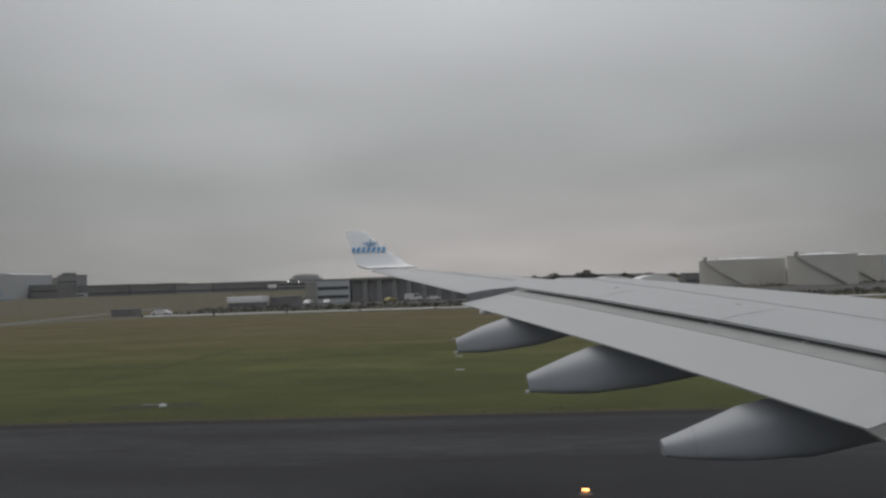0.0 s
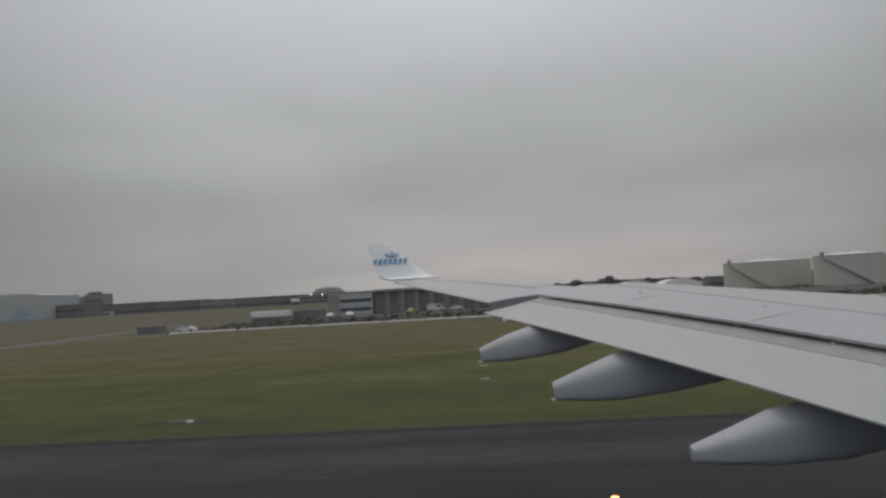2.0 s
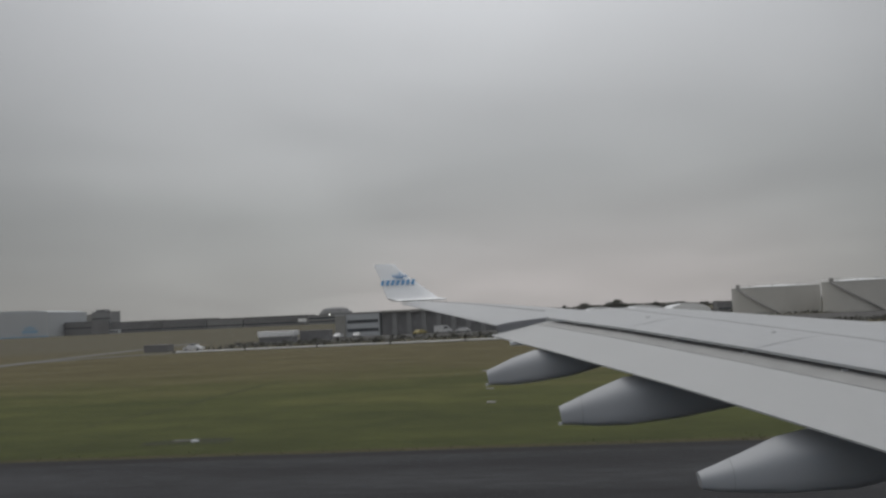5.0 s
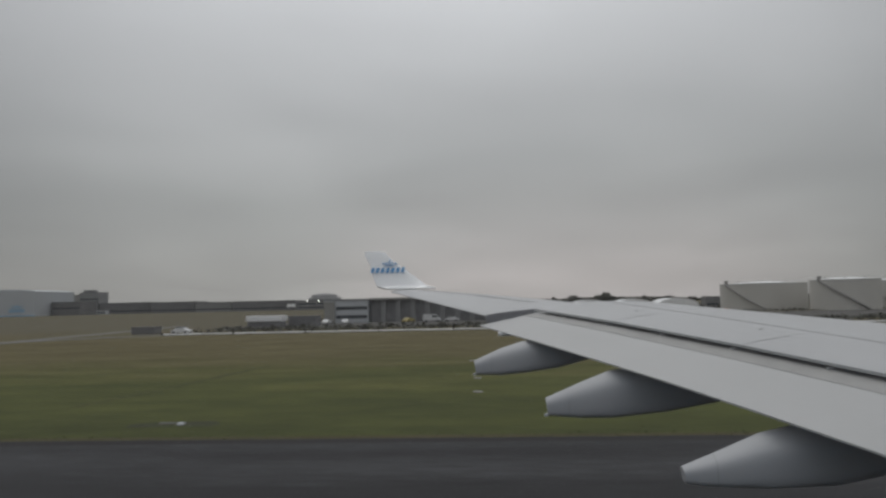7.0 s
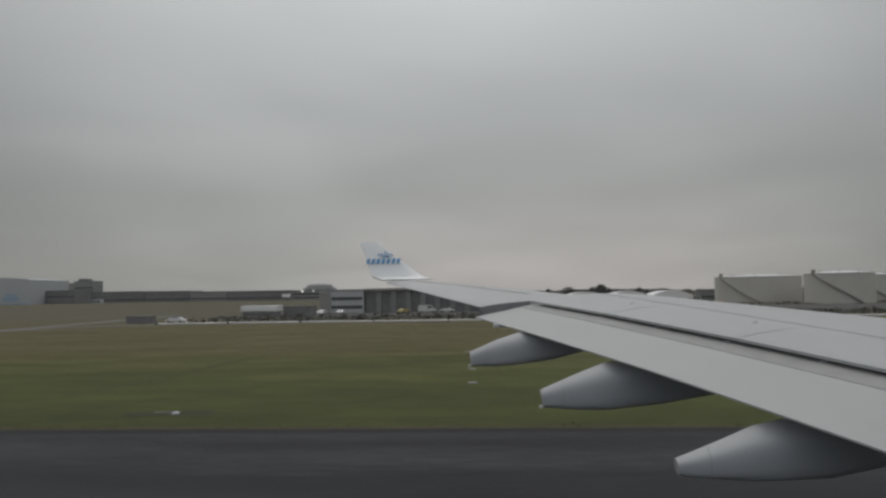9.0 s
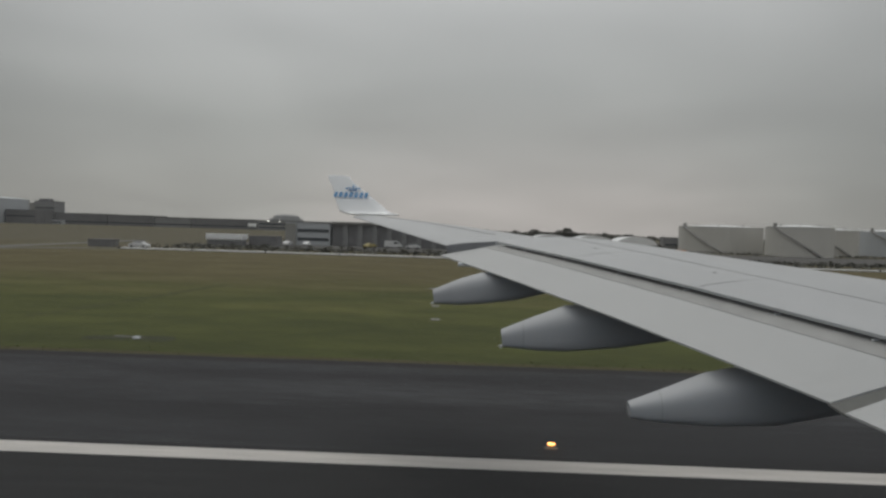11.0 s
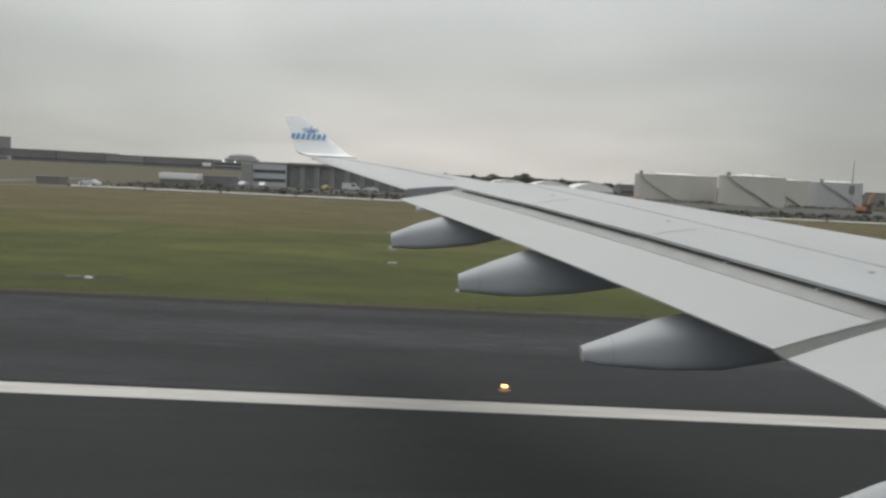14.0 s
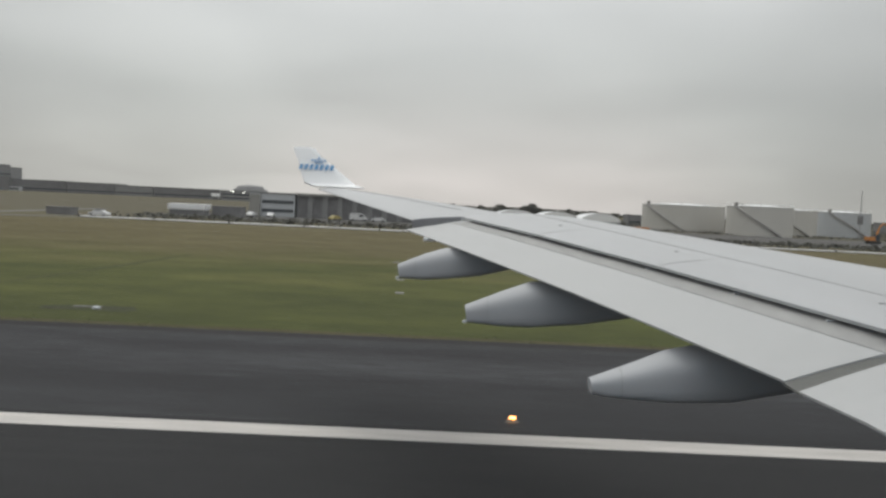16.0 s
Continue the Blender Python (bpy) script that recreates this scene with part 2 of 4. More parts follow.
def grass_material():
    """Airfield grass: green by the pavement, brown and dry farther out, greyed for haze at the far end, mown in lanes
    along the runway.
    """
    m = bpy.data.materials.new("airfield_grass")
    m.use_nodes = True
    n, l = m.node_tree.nodes, m.node_tree.links
    b = n["Principled BSDF"]
    b.inputs["Roughness"].default_value = 0.95
    b.inputs["Specular IOR Level"].default_value = 0.1
    c, sep = n.new("ShaderNodeTexCoord"), n.new("ShaderNodeSeparateXYZ")
    l.new(c.outputs["Object"], sep.inputs[0])

    def noise_of(stretch, scale, detail=4.0):
        s, t = n.new("ShaderNodeMapping"), n.new("ShaderNodeTexNoise")
        s.inputs["Scale"].default_value = stretch
        l.new(c.outputs["Object"], s.inputs[0])
        t.inputs["Scale"].default_value, t.inputs["Detail"].default_value = scale, detail
        l.new(s.outputs[0], t.inputs["Vector"])
        return t.outputs[0]

    def ranged(socket, a, b_, lo, hi):
        r = n.new("ShaderNodeMapRange")
        for k, v in zip((1, 2, 3, 4), (a, b_, lo, hi)):
            r.inputs[k].default_value = v
        l.new(socket, r.inputs[0])
        return r.outputs[0]

    def calc(op, x, y):
        r = n.new("ShaderNodeMath")
        r.operation = op
        for k, v in ((0, x), (1, y)):
            if isinstance(v, float):
                r.inputs[k].default_value = v
            else:
                l.new(v, r.inputs[k])
        return r.outputs[0]

    lanes = noise_of((0.02, 0.22, 1), 1.0)
    patch = noise_of((0.05, 0.12, 1), 1.0, 6.0)
    blades = noise_of((0.6, 2.2, 1), 1.0, 6.0)
    clumps = noise_of((0.22, 0.34, 1), 1.0, 3.0)
    away = calc("ADD", sep.outputs[1], ranged(patch, 0.3, 0.7, -13.0, 13.0))
    ramp = n.new("ShaderNodeValToRGB")
    # The last stop has distance haze mixed into its brown.
    for pos, tone in ((0.0, (0.059, 0.067, 0.0175)), (0.10, (0.071, 0.078, 0.020)), (0.17, (0.083, 0.084, 0.025)), (0.29, (0.104, 0.0885, 0.039)),
                      (0.55, (0.110, 0.0915, 0.044)), (1.0, (0.112, 0.100, 0.068))):
        e = ramp.color_ramp.elements[0] if pos == 0.0 else ramp.color_ramp.elements[-1] if pos == 1.0 else ramp.color_ramp.elements.new(pos)
        e.position, e.color = pos, (*tone, 1)
    l.new(ranged(away, 36.0, 236.0, 0.0, 1.0), ramp.inputs[0])
    k1 = calc("MULTIPLY", ranged(lanes, 0.3, 0.7, 1.01, 1.12), ranged(blades, 0.3, 0.7, 0.88, 1.12))
    k2 = calc("MULTIPLY", k1, ranged(patch, 0.3, 0.7, 0.84, 1.1))
    k2 = calc("MULTIPLY", k2, ranged(clumps, 0.3, 0.7, 0.86, 1.12))
    v = n.new("ShaderNodeVectorMath")
    v.operation = "SCALE"
    l.new(ramp.outputs[0], v.inputs[0])
    l.new(k2, v.inputs["Scale"])
    l.new(v.outputs[0], b.inputs["Base Color"])
    bump = n.new("ShaderNodeBump")
    bump.inputs["Strength"].default_value, bump.inputs["Distance"].default_value = 0.5, 0.05
    l.new(blades, bump.inputs["Height"])
    l.new(bump.outputs[0], b.inputs["Normal"])
    return m


GRASS = grass_material()


def window_material():
    """Clear acrylic with a faint milky film, added to lift the blacks as window glare does."""
    m = bpy.data.materials.new("cabin_window")
    m.use_nodes = True
    n, l = m.node_tree.nodes, m.node_tree.links
    n.clear()
    clear, film, mix, out = (n.new(k) for k in ("ShaderNodeBsdfTransparent", "ShaderNodeBsdfTranslucent", "ShaderNodeMixShader", "ShaderNodeOutputMaterial"))
    film.inputs[0].default_value = (0.9, 0.92, 0.95, 1)
    mix.inputs[0].default_value = 0.015
    l.new(clear.outputs[0], mix.inputs[1])
    l.new(film.outputs[0], mix.inputs[2])
    l.new(mix.outputs[0], out.inputs[0])
    return m


PANE = window_material()


# ---- mesh helpers ----
def mesh_of(name, bm, material, smooth=False):
    me = bpy.data.meshes.new(name)
    bmesh.ops.recalc_face_normals(bm, faces=bm.faces)
    bm.to_mesh(me)
    bm.free()
    me.materials.append(material)
    if smooth:
        for p in me.polygons:
            p.use_smooth = True
        me.set_sharp_from_angle(angle=radians(40))
    return me


def part(name, bm, material, parent, label="", smooth=False):
    ob = new(name, mesh_of(name, bm, material, smooth))
    ob.parent = parent
    if label:
        ob["label"] = label
    return ob


def solid(name, bm, material, label, category, kind="", group="", smooth=False):
    return tagged(new(name, mesh_of(name, bm, material, smooth)), label, category, group, kind)


def empty(name, label, category, at=(0, 0, 0), group="", kind=""):
    ob = new(name)
    ob.location = at
    return tagged(ob, label, category, group, kind)


def loft(bm, rings, cap=True):
    """Skin closed rings of equal length."""
    made = [[bm.verts.new(p) for p in ring] for ring in rings]
    for a, b in zip(made, made[1:]):
        for i in range(len(a)):
            j = (i + 1) % len(a)
            bm.faces.new((a[i], a[j], b[j], b[i]))
    if cap:
        bm.faces.new(made[0])
        bm.faces.new(list(reversed(made[-1])))
    return bm


def box(bm, x0, x1, y0, y1, z0, z1, bevel=0.0):
    b = bmesh.new()
    loft(b, [[(x0, y0, z), (x1, y0, z), (x1, y1, z), (x0, y1, z)] for z in (z0, z1)])
    if bevel:
        bmesh.ops.bevel(b, geom=b.edges[:] + b.verts[:], offset=bevel, segments=2, affect="EDGES", profile=0.6)
    join(bm, b)
    return bm


def join(bm, b):
    made = {v: bm.verts.new(v.co) for v in b.verts}
    for f in b.faces:
        bm.faces.new([made[v] for v in f.verts])
    b.free()


def tube(bm, a, b, r0, r1=None, sides=10):
    """A round bar from a to b."""
    a, b, r1 = Vector(a), Vector(b), r0 if r1 is None else r1
    turn = (b - a).to_track_quat("Z", "Y").to_matrix()
    ring = [turn @ Vector((math.cos(k * math.tau / sides), math.sin(k * math.tau / sides), 0)) for k in range(sides)]
    return loft(bm, [[a + v * r0 for v in ring], [b + v * r1 for v in ring]])


def sheet(bm, corners, thick):
    """A flat slab on the given outline, from its own height down by thick."""
    return loft(bm, [[(x, y, z - thick) for x, y, z in corners], list(corners)])


def B():
    return bmesh.new()


# ---- ground ----
g = B()
xs = [-5000, -1500, -400, -120, -40, 0, 40, 120, 400, 1500, 5000]
ys = [-5000, -1000, -200, -30, 20, 60, 120, 200, 500, 1500, 5000]
grid = [[g.verts.new((x, y, 0)) for x in xs] for y in ys]
for r0, r1 in zip(grid, grid[1:]):
    for i in range(len(xs) - 1):
        g.faces.new((r0[i], r0[i + 1], r1[i + 1], r1[i]))
solid("ground", g, GRASS, "flat airfield grass, green by the runway and brown beyond", "ground", "structure")
EDGE = 34.8  # where the shoulder ends and the grass begins
solid("runway", box(B(), -900, 900, -24.5, 20.75, -0.3, 0.02), RUNWAY, "dark worn asphalt runway with rubber stains", "runway", "structure")
solid("runway_shoulder", box(B(), -900, 900, 25.7, EDGE - 1.1, -0.3, 0.014), SHOULDER, "grey asphalt runway shoulder with dull streaks", "pavement", "structure")
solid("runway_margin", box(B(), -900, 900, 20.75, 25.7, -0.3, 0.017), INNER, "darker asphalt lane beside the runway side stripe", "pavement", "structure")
solid("runway_edge_line", box(B(), -900, 900, 19.5, 20.44, 0.0, 0.026), LINE, "scuffed white painted runway side stripe", "line", "structure")
solid("shoulder_margin", box(B(), -900, 900, EDGE - 1.1, EDGE, -0.3, 0.010), MARGIN, "darker damp outer margin of the asphalt shoulder", "pavement", "structure")
solid("verge", box(B(), -900, 900, EDGE, EDGE + 0.75, -0.3, 0.004), VERGE, "strip of bare brown earth and dry grass beside the shoulder", "verge", "structure")


# ---- aircraft ----
def lerp(d, pts):
    """Piecewise straight line through (d, value) pairs with falling or rising d."""
    pts = sorted(pts)
    if d <= pts[0][0]:
        (a, va), (b, vb) = pts[0], pts[1]
    else:
        for (a, va), (b, vb) in zip(pts, pts[1:]):
            if d <= b:
                break
    return va + (vb - va) * (d - a) / (b - a)


def trail(d):
    """The fixed wing's rear edge inboard of the aileron: x and z at d metres out from the eye."""
    return lerp(d, [(-3.0, 5.2), (6.7, 4.19), (16.9, 0.48)]), lerp(d, [(-3.0, 4.24), (6.7, 4.735), (7.36, 4.79), (10.47, 5.085), (13.5, 5.34), (16.9, 5.58)])


def tip_trail(d):
    return lerp(d, [(16.9, -0.52), (26.9, -3.94)]), lerp(d, [(16.9, 5.466), (26.9, 6.243)])


def lead(d):
    return lerp(d, [(-3.0, 17.4), (6.7, 11.2), (26.9, -1.75)])


def top_z(d, x, rear):
    """Height of the wing's upper skin."""
    xs_, zs_ = rear(d)
    f = min(max((x - xs_) / (lead(d) - xs_), 0.0), 1.0)
    return zs_ - 0.29 * f + lerp(d, [(0.0, 0.13), (9.0, 0.14), (13.0, 0.18), (17.0, 0.25), (22.0, 0.25), (27.0, 0.17)]) * (4 * f * (1 - f)) ** 0.8


def wing_ring(d, rear, tail, thick, cove=0.0, bulge=0.6):
    """Closed section at d: along the upper skin from rear to front, and back below."""
    xr, zr = rear(d)
    xl = lead(d)
    xr += cove
    chord = xl - xr
    upper, lower = [], []
    for k in range(15):
        f = 0.5 - 0.5 * math.cos(math.pi * k / 14)
        x = xr + chord * f
        zt = top_z(d, x, rear)
        body = tail * (1 - f) + thick * chord * (4 * f * (1 - f)) ** bulge
        upper.append((x, d, zt))
        lower.append((x, d, zt - max(body, 0.01)))
    return upper + lower[::-1][1:]


aircraft = empty("airliner", "airliner with grey swept wing and blue emblem on its white winglet", "aircraft")
aircraft.matrix_basis = LEAN

inner = loft(B(), [wing_ring(d, trail, 0.30, 0.085, 0.55) for d in (-2.6, 0.6, 3.0, 5.0, 6.7, 8.4, 10.5, 12.6, 14.7, 16.88)])
wing = part("wing", inner, WING, aircraft, "light grey painted wing skin", smooth=True)


def aileron_front(d):
    return tip_trail(d)[0] + lerp(d, [(17.0, 1.75), (26.2, 0.75)])


outer_rings = []
for d in (16.92, 18.5, 20.5, 22.5, 24.5, 26.0, 26.75):
    ring = wing_ring(d, tip_trail, 0.015, 0.05, bulge=1.2)
    outer_rings.append(ring)
part("outer_wing", loft(B(), outer_rings), WING, aircraft, "light grey outer wing panel", smooth=True)
# Hinge seam over the ailerons: a thin dark rubber strip that stands just proud.
seam = B()
loft(seam, [[(aileron_front(d) + dx, d, top_z(d, aileron_front(d) + dx, tip_trail) + dz) for dx, dz in ((-0.02, 0.004), (0.035, 0.004), (0.035, -0.02), (-0.02, -0.02))]
            for d in (18.6, 20.0, 21.5, 23.0, 24.5, 25.9)])
part("aileron_seam", seam, SEAL, aircraft, "dark hinge seam")

# Dark cove behind the rear spar, under the spoilers.
shade = B()
loft(shade, [[(x + dx, d, top_z(d, x, trail) - dz) for dx, dz in ((-0.03, 0.03), (0.01, 0.03), (0.01, 0.30), (-0.03, 0.30))] for d, x in ((d, trail(d)[0] + 0.55) for d in (16.86, 14.7, 12.6, 10.5, 8.4, 6.8))])
part("rear_cove", shade, FLAP, wing, "grey cove behind the spar")
hinge = B()
loft(hinge, [[(trail(d)[0] + 1.34 + dx, d, top_z(d, trail(d)[0] + 1.34 + dx, trail) + dz) for dx, dz in ((-0.012, 0.006), (0.015, 0.006), (0.015, -0.02), (-0.012, -0.02))]
             for d in (16.7, 15.2, 13.6, 12.0, 10.5, 9.0, 7.0)])
part("spoiler_hinge_seam", hinge, FAINT, wing, "thin faint hinge seam")
# Spoiler panels along the rear edge, their ends square to it.
RAKE = 0.60
for d0, d1 in ((16.75, 13.606), (13.594, 10.476), (10.464, 7.02)):
    rings = []
    for k in range(7):
        d = d0 + (d1 - d0) * k / 6
        xr, zr = trail(d)
        skew = RAKE if d < 16.5 else 0.0
        reach = 1.08 if skew else 1.33
        up = []
        for f in (0, 0.1, 0.25, 0.5, 0.75, 1.0):
            x, y = xr - 0.03 + reach * f, d + skew * reach * f
            up.append((x, y, (zr - 0.004 if f == 0 else top_z(y, x, trail)) + 0.008))
        rings.append(up + [(x, y, z - 0.035) for x, y, z in up[::-1]])
    part("spoiler", loft(B(), rings), WING, wing, smooth=True)
    if d0 < 16:
        xr = trail(d0)[0]
        part("panel_joint", loft(B(), [[(xr + 1.08 * f, d0 + 0.006 + RAKE * 1.08 * f + o, top_z(d0 + 0.006 + RAKE * 1.08 * f, xr + 1.08 * f, trail) + h) for o, h in ((-0.008, 0.011), (0.008, 0.011), (0.008, -0.01), (-0.008, -0.01))]
                                       for f in (0.02, 0.2, 0.4, 0.6)]), FAINT, wing, "dark joint between spoilers")


def flap_edge(d):
    return lerp(d, [(6.7, 2.978), (16.6, -0.64)]), lerp(d, [(6.7, 4.350), (8.5, 4.55), (10.5, 4.755), (13.5, 5.025), (16.6, 5.278)])


def flap_ring(d, edge, front=1.75, cut=0.0):
    """Section of a drooped flap: from its rear edge up and forward beneath the spoilers."""
    xe, ze = edge(d)
    xr, zr = trail(d)
    gap = lerp(d, [(6.7, 0.075), (12.0, 0.085), (16.6, 0.075)])
    run, rise_ = xr - xe, zr - gap - ze
    xe, ze = xe + cut, ze + cut * rise_ / run
    top = [(0, 0.0), (0.3, 0.345), (0.6, 0.66), (0.85, 0.89), (1.0, 1.0), (1.0 + 0.25 / run, 1.08), (1.0 + (front - 1.3) / run, 0.9)]
    up = [(xr - run + max(f, cut / run) * run, d, zr - gap - rise_ + max(r, cut / run) * rise_) for f, r in top]
    low = [(up[-1][0], d, up[-1][2] - 0.12), (up[4][0], d, up[4][2] - 0.26), (up[2][0], d, up[2][2] - 0.17), (up[0][0], d, up[0][2] - 0.018)]
    return up + low


def raked(ring, xe, rake=0.30):
    """The same section, cut square to the swept rear edge."""
    return [(x, y + rake * (x - xe), z) for x, y, z in ring]


stations = [16.6 - (16.6 - 7.5) * k / 10 for k in range(11)]
flap = loft(B(), [flap_ring(16.95, lambda d: (flap_edge(16.6)[0] + 0.42, flap_edge(16.6)[1] + 0.06))] + [flap_ring(d, flap_edge) for d in stations] + [raked(flap_ring(6.84, flap_edge), flap_edge(6.84)[0], 0.17)])
part("outboard_flap", flap, FLAP, aircraft, "drooped light grey flap", smooth=True)


def nose_ring(d, edge):
    """The unpainted front strip of a flap that slides back under the spoilers, a sheet on its upper skin."""
    up = flap_ring(d, edge)[:7]
    (ax, _, az), (bx, _, bz) = up[2], up[3]
    f = 0.62
    rows = [(ax + (bx - ax) * f, az + (bz - az) * f)] + [(x, z) for x, _, z in up[3:7]]
    return [(x, d, z + 0.006) for x, z in rows] + [(x, d, z - 0.01) for x, z in rows[::-1]]


part("flap_nose", loft(B(), [nose_ring(d, flap_edge) for d in stations] + [raked(nose_ring(6.85, flap_edge), flap_edge(6.85)[0], 0.17)]), NOSE, aircraft, "dull bare grey front strip of the flap", smooth=True)
# Dark plate added where the gap above the flap's outer end lies in shadow.
rib = wing_ring(16.9, tip_trail, 0.015, 0.05, bulge=1.2)
gap_top = [p for p in rib[:15] if p[0] < 0.9]
gap_low = [p for p in rib[15:] if p[0] < 0.9]
part("gap_shade_plate", loft(B(), [[(x, y, z - 0.012 if k < len(gap_top) else z - 0.14) for k, (x, _, z) in enumerate(gap_top + gap_low)] for y in (16.895, 16.915)]), SEAL, aircraft, "dark plate standing in for the shadowed gap beside the flap")


def inner_edge(d):
    return lerp(d, [(0.2, 2.86), (6.7, 2.93)]), lerp(d, [(0.2, 4.22), (5.2, 4.36), (6.7, 4.335)])


part("inboard_flap", loft(B(), [raked(flap_ring(6.56, inner_edge), inner_edge(6.56)[0])] + [flap_ring(d, inner_edge) for d in (5.5, 4.0, 2.5, 0.3)]), FLAP, aircraft, "drooped light grey flap", smooth=True)
gap_strip = B()
ra, rb = raked(flap_ring(6.86, flap_edge), flap_edge(6.86)[0], 0.17), raked(flap_ring(6.54, inner_edge), inner_edge(6.54)[0])
loft(gap_strip, [[(x, y, z - 0.015) for x, y, z in ring] for ring in (ra, rb)])
part("flap_seal", gap_strip, SEAL_DARK, aircraft, "dark grey rubber seal between the flaps")


# Small pale clips along the flap's front strip, and the outboard tab at its end.
for d in (15.6, 14.0, 12.35, 10.75, 9.15, 7.9):
    x, z = nose_ring(d, flap_edge)[2][0], nose_ring(d, flap_edge)[2][2]
    part("clip", box(B(), x - 0.01, x + 0.06, d - 0.025, d + 0.025, z - 0.03, z + 0.012, 0.005), WHITE, aircraft, "small white clip")
# Small access plates on the spoilers and flap skin.
for d, f in ((14.6, 0.62), (11.6, 0.7), (8.3, 0.66)):
    x = trail(d)[0] + 1.33 * f
    z = top_z(d, x, trail) + 0.012
    part("access_plate", box(B(), x - 0.03, x + 0.03, d - 0.02, d + 0.02, z - 0.03, z + 0.003, 0.002), FAINT, wing)


def fairing(d, rows):
    """A boat-shaped flap track fairing, streamwise under the wing, its tail cut off a little undercut."""
    rings = []
    for k, (x, top, low, half) in enumerate(rows):
        mid, hh = (top + low) / 2, (top - low) / 2
        rings.append([(x + (0.3 * hh * (1 - v) / 2 if k == 0 else 0), d + half * u, mid + hh * v) for u, v in SECTION])
    return loft(B(), rings)


# Half section: narrow ridge, sloping shoulder, soft crease, steep flank, tight chine and flat keel.
HALF = ((0.0, 1.0), (0.13, 0.975), (0.34, 0.875), (0.57, 0.73), (0.77, 0.56), (0.89, 0.36), (0.94, 0.10), (0.96, -0.20), (0.965, -0.48), (0.955, -0.70), (0.89, -0.86), (0.72, -0.95), (0.40, -0.99), (0.0, -1.0))
SECTION = HALF + tuple((-u, v) for u, v in HALF[-2:0:-1])
FAIRINGS = ((14.3, ((-0.66, 4.725, 4.485, 0.11), (-0.2, 4.925, 4.478, 0.23), (0.16, 5.04, 4.51, 0.28), (0.75, 5.10, 4.59, 0.29), (1.32, 5.12, 4.735, 0.24), (2.3, 5.15, 4.98, 0.12))),
            (11.45, ((0.42, 4.38, 4.145, 0.12), (0.9, 4.585, 4.118, 0.26), (1.3, 4.74, 4.12, 0.32), (2.0, 4.82, 4.195, 0.34), (2.72, 4.86, 4.32, 0.31), (3.5, 4.88, 4.525, 0.22), (4.4, 4.88, 4.74, 0.1))),
            (8.4, ((1.60, 4.025, 3.875, 0.11), (1.76, 4.088, 3.856, 0.17), (2.0, 4.185, 3.848, 0.24), (2.36, 4.34, 3.84, 0.31), (2.97, 4.48, 3.87, 0.36), (3.74, 4.56, 4.03, 0.34), (4.6, 4.58, 4.275, 0.24), (5.5, 4.58, 4.50, 0.1))),
            (4.3, ((2.02, 3.91, 3.70, 0.11), (2.5, 4.12, 3.655, 0.23), (2.9, 4.26, 3.645, 0.29), (3.6, 4.36, 3.695, 0.34), (4.4, 4.42, 3.89, 0.32), (6.2, 4.44, 4.36, 0.1))))
for d, rows in FAIRINGS:
    hull = part("flap_track_fairing", fairing(d, rows), FAIR, aircraft, "grey boat-shaped fairing", smooth=True)
    # Panel joints round the hull: thin sealant bands that stand a hair proud.
    for at in (0.30,):
        x = rows[0][0] + at
        band = []
        for xx in (x - 0.004, x + 0.004):
            top, low, half = (lerp(xx, [(r[0], r[k]) for r in rows]) for k in (1, 2, 3))
            band.append([(xx, d + (half + 0.002) * u, (top + low) / 2 + ((top - low) / 2 + 0.002) * v) for u, v in SECTION])
        part("panel_joint", loft(B(), band), FAINT, hull, "faint sealant joint")
part("flap_bracket", box(B(), -0.26, 0.14, 15.34, 15.62, 5.10, 5.17, 0.02), WHITE, aircraft, "small white flap end bracket")

for d, rows in FAIRINGS[:2]:
    part("drain_stub", box(B(), rows[0][0] - 0.02, rows[0][0] + 0.03, d - 0.09, d - 0.05, rows[0][2] - 0.005, rows[0][2] + 0.03, 0.006), WHITE, aircraft, "tiny white drain stub")

# Winglet: thin sections from the wing tip up and outward.
WL = ((26.72, 6.31, -3.95, -2.35, 0.07), (26.84, 6.34, -4.12, -2.45, 0.10), (26.95, 6.42, -4.36, -2.72, 0.09), (27.15, 6.72, -4.50, -3.12, 0.08), (27.42, 7.16, -4.66, -3.72, 0.06),
      (27.60, 7.46, -4.84, -4.08, 0.045), (27.67, 7.58, -4.88, -4.16, 0.035), (27.69, 7.615, -4.80, -4.30, 0.02))
rings = []
for y, z, xa, xb, th in WL:
    ring = []
    for f, o in ((0, 0.7), (0.06, 0.92), (0.4, 1.0), (0.75, 1.0), (0.95, 0.85), (1.0, 0.0), (0.95, -0.85), (0.75, -1.0), (0.4, -1.0), (0.06, -0.92), (0, -0.7)):
        ring.append((xa + (xb - xa) * f, y - o * th * 0.5 * 0.85, z + o * th * 0.5 * 0.5))
    rings.append(ring)
winglet = part("winglet", loft(B(), rings), WHITE, aircraft, "white winglet with blue emblem", smooth=True)


def on_winglet(x, z):
    y = lerp(z, [(w[1], w[0]) for w in WL])
    return (x, y - 0.075, z + 0.02)


def emblem(outline):
    b = B()
    front = [on_winglet(x, z) for x, z in outline]
    loft(b, [[(x, y + 0.05, z) for x, y, z in front], front])
    return b


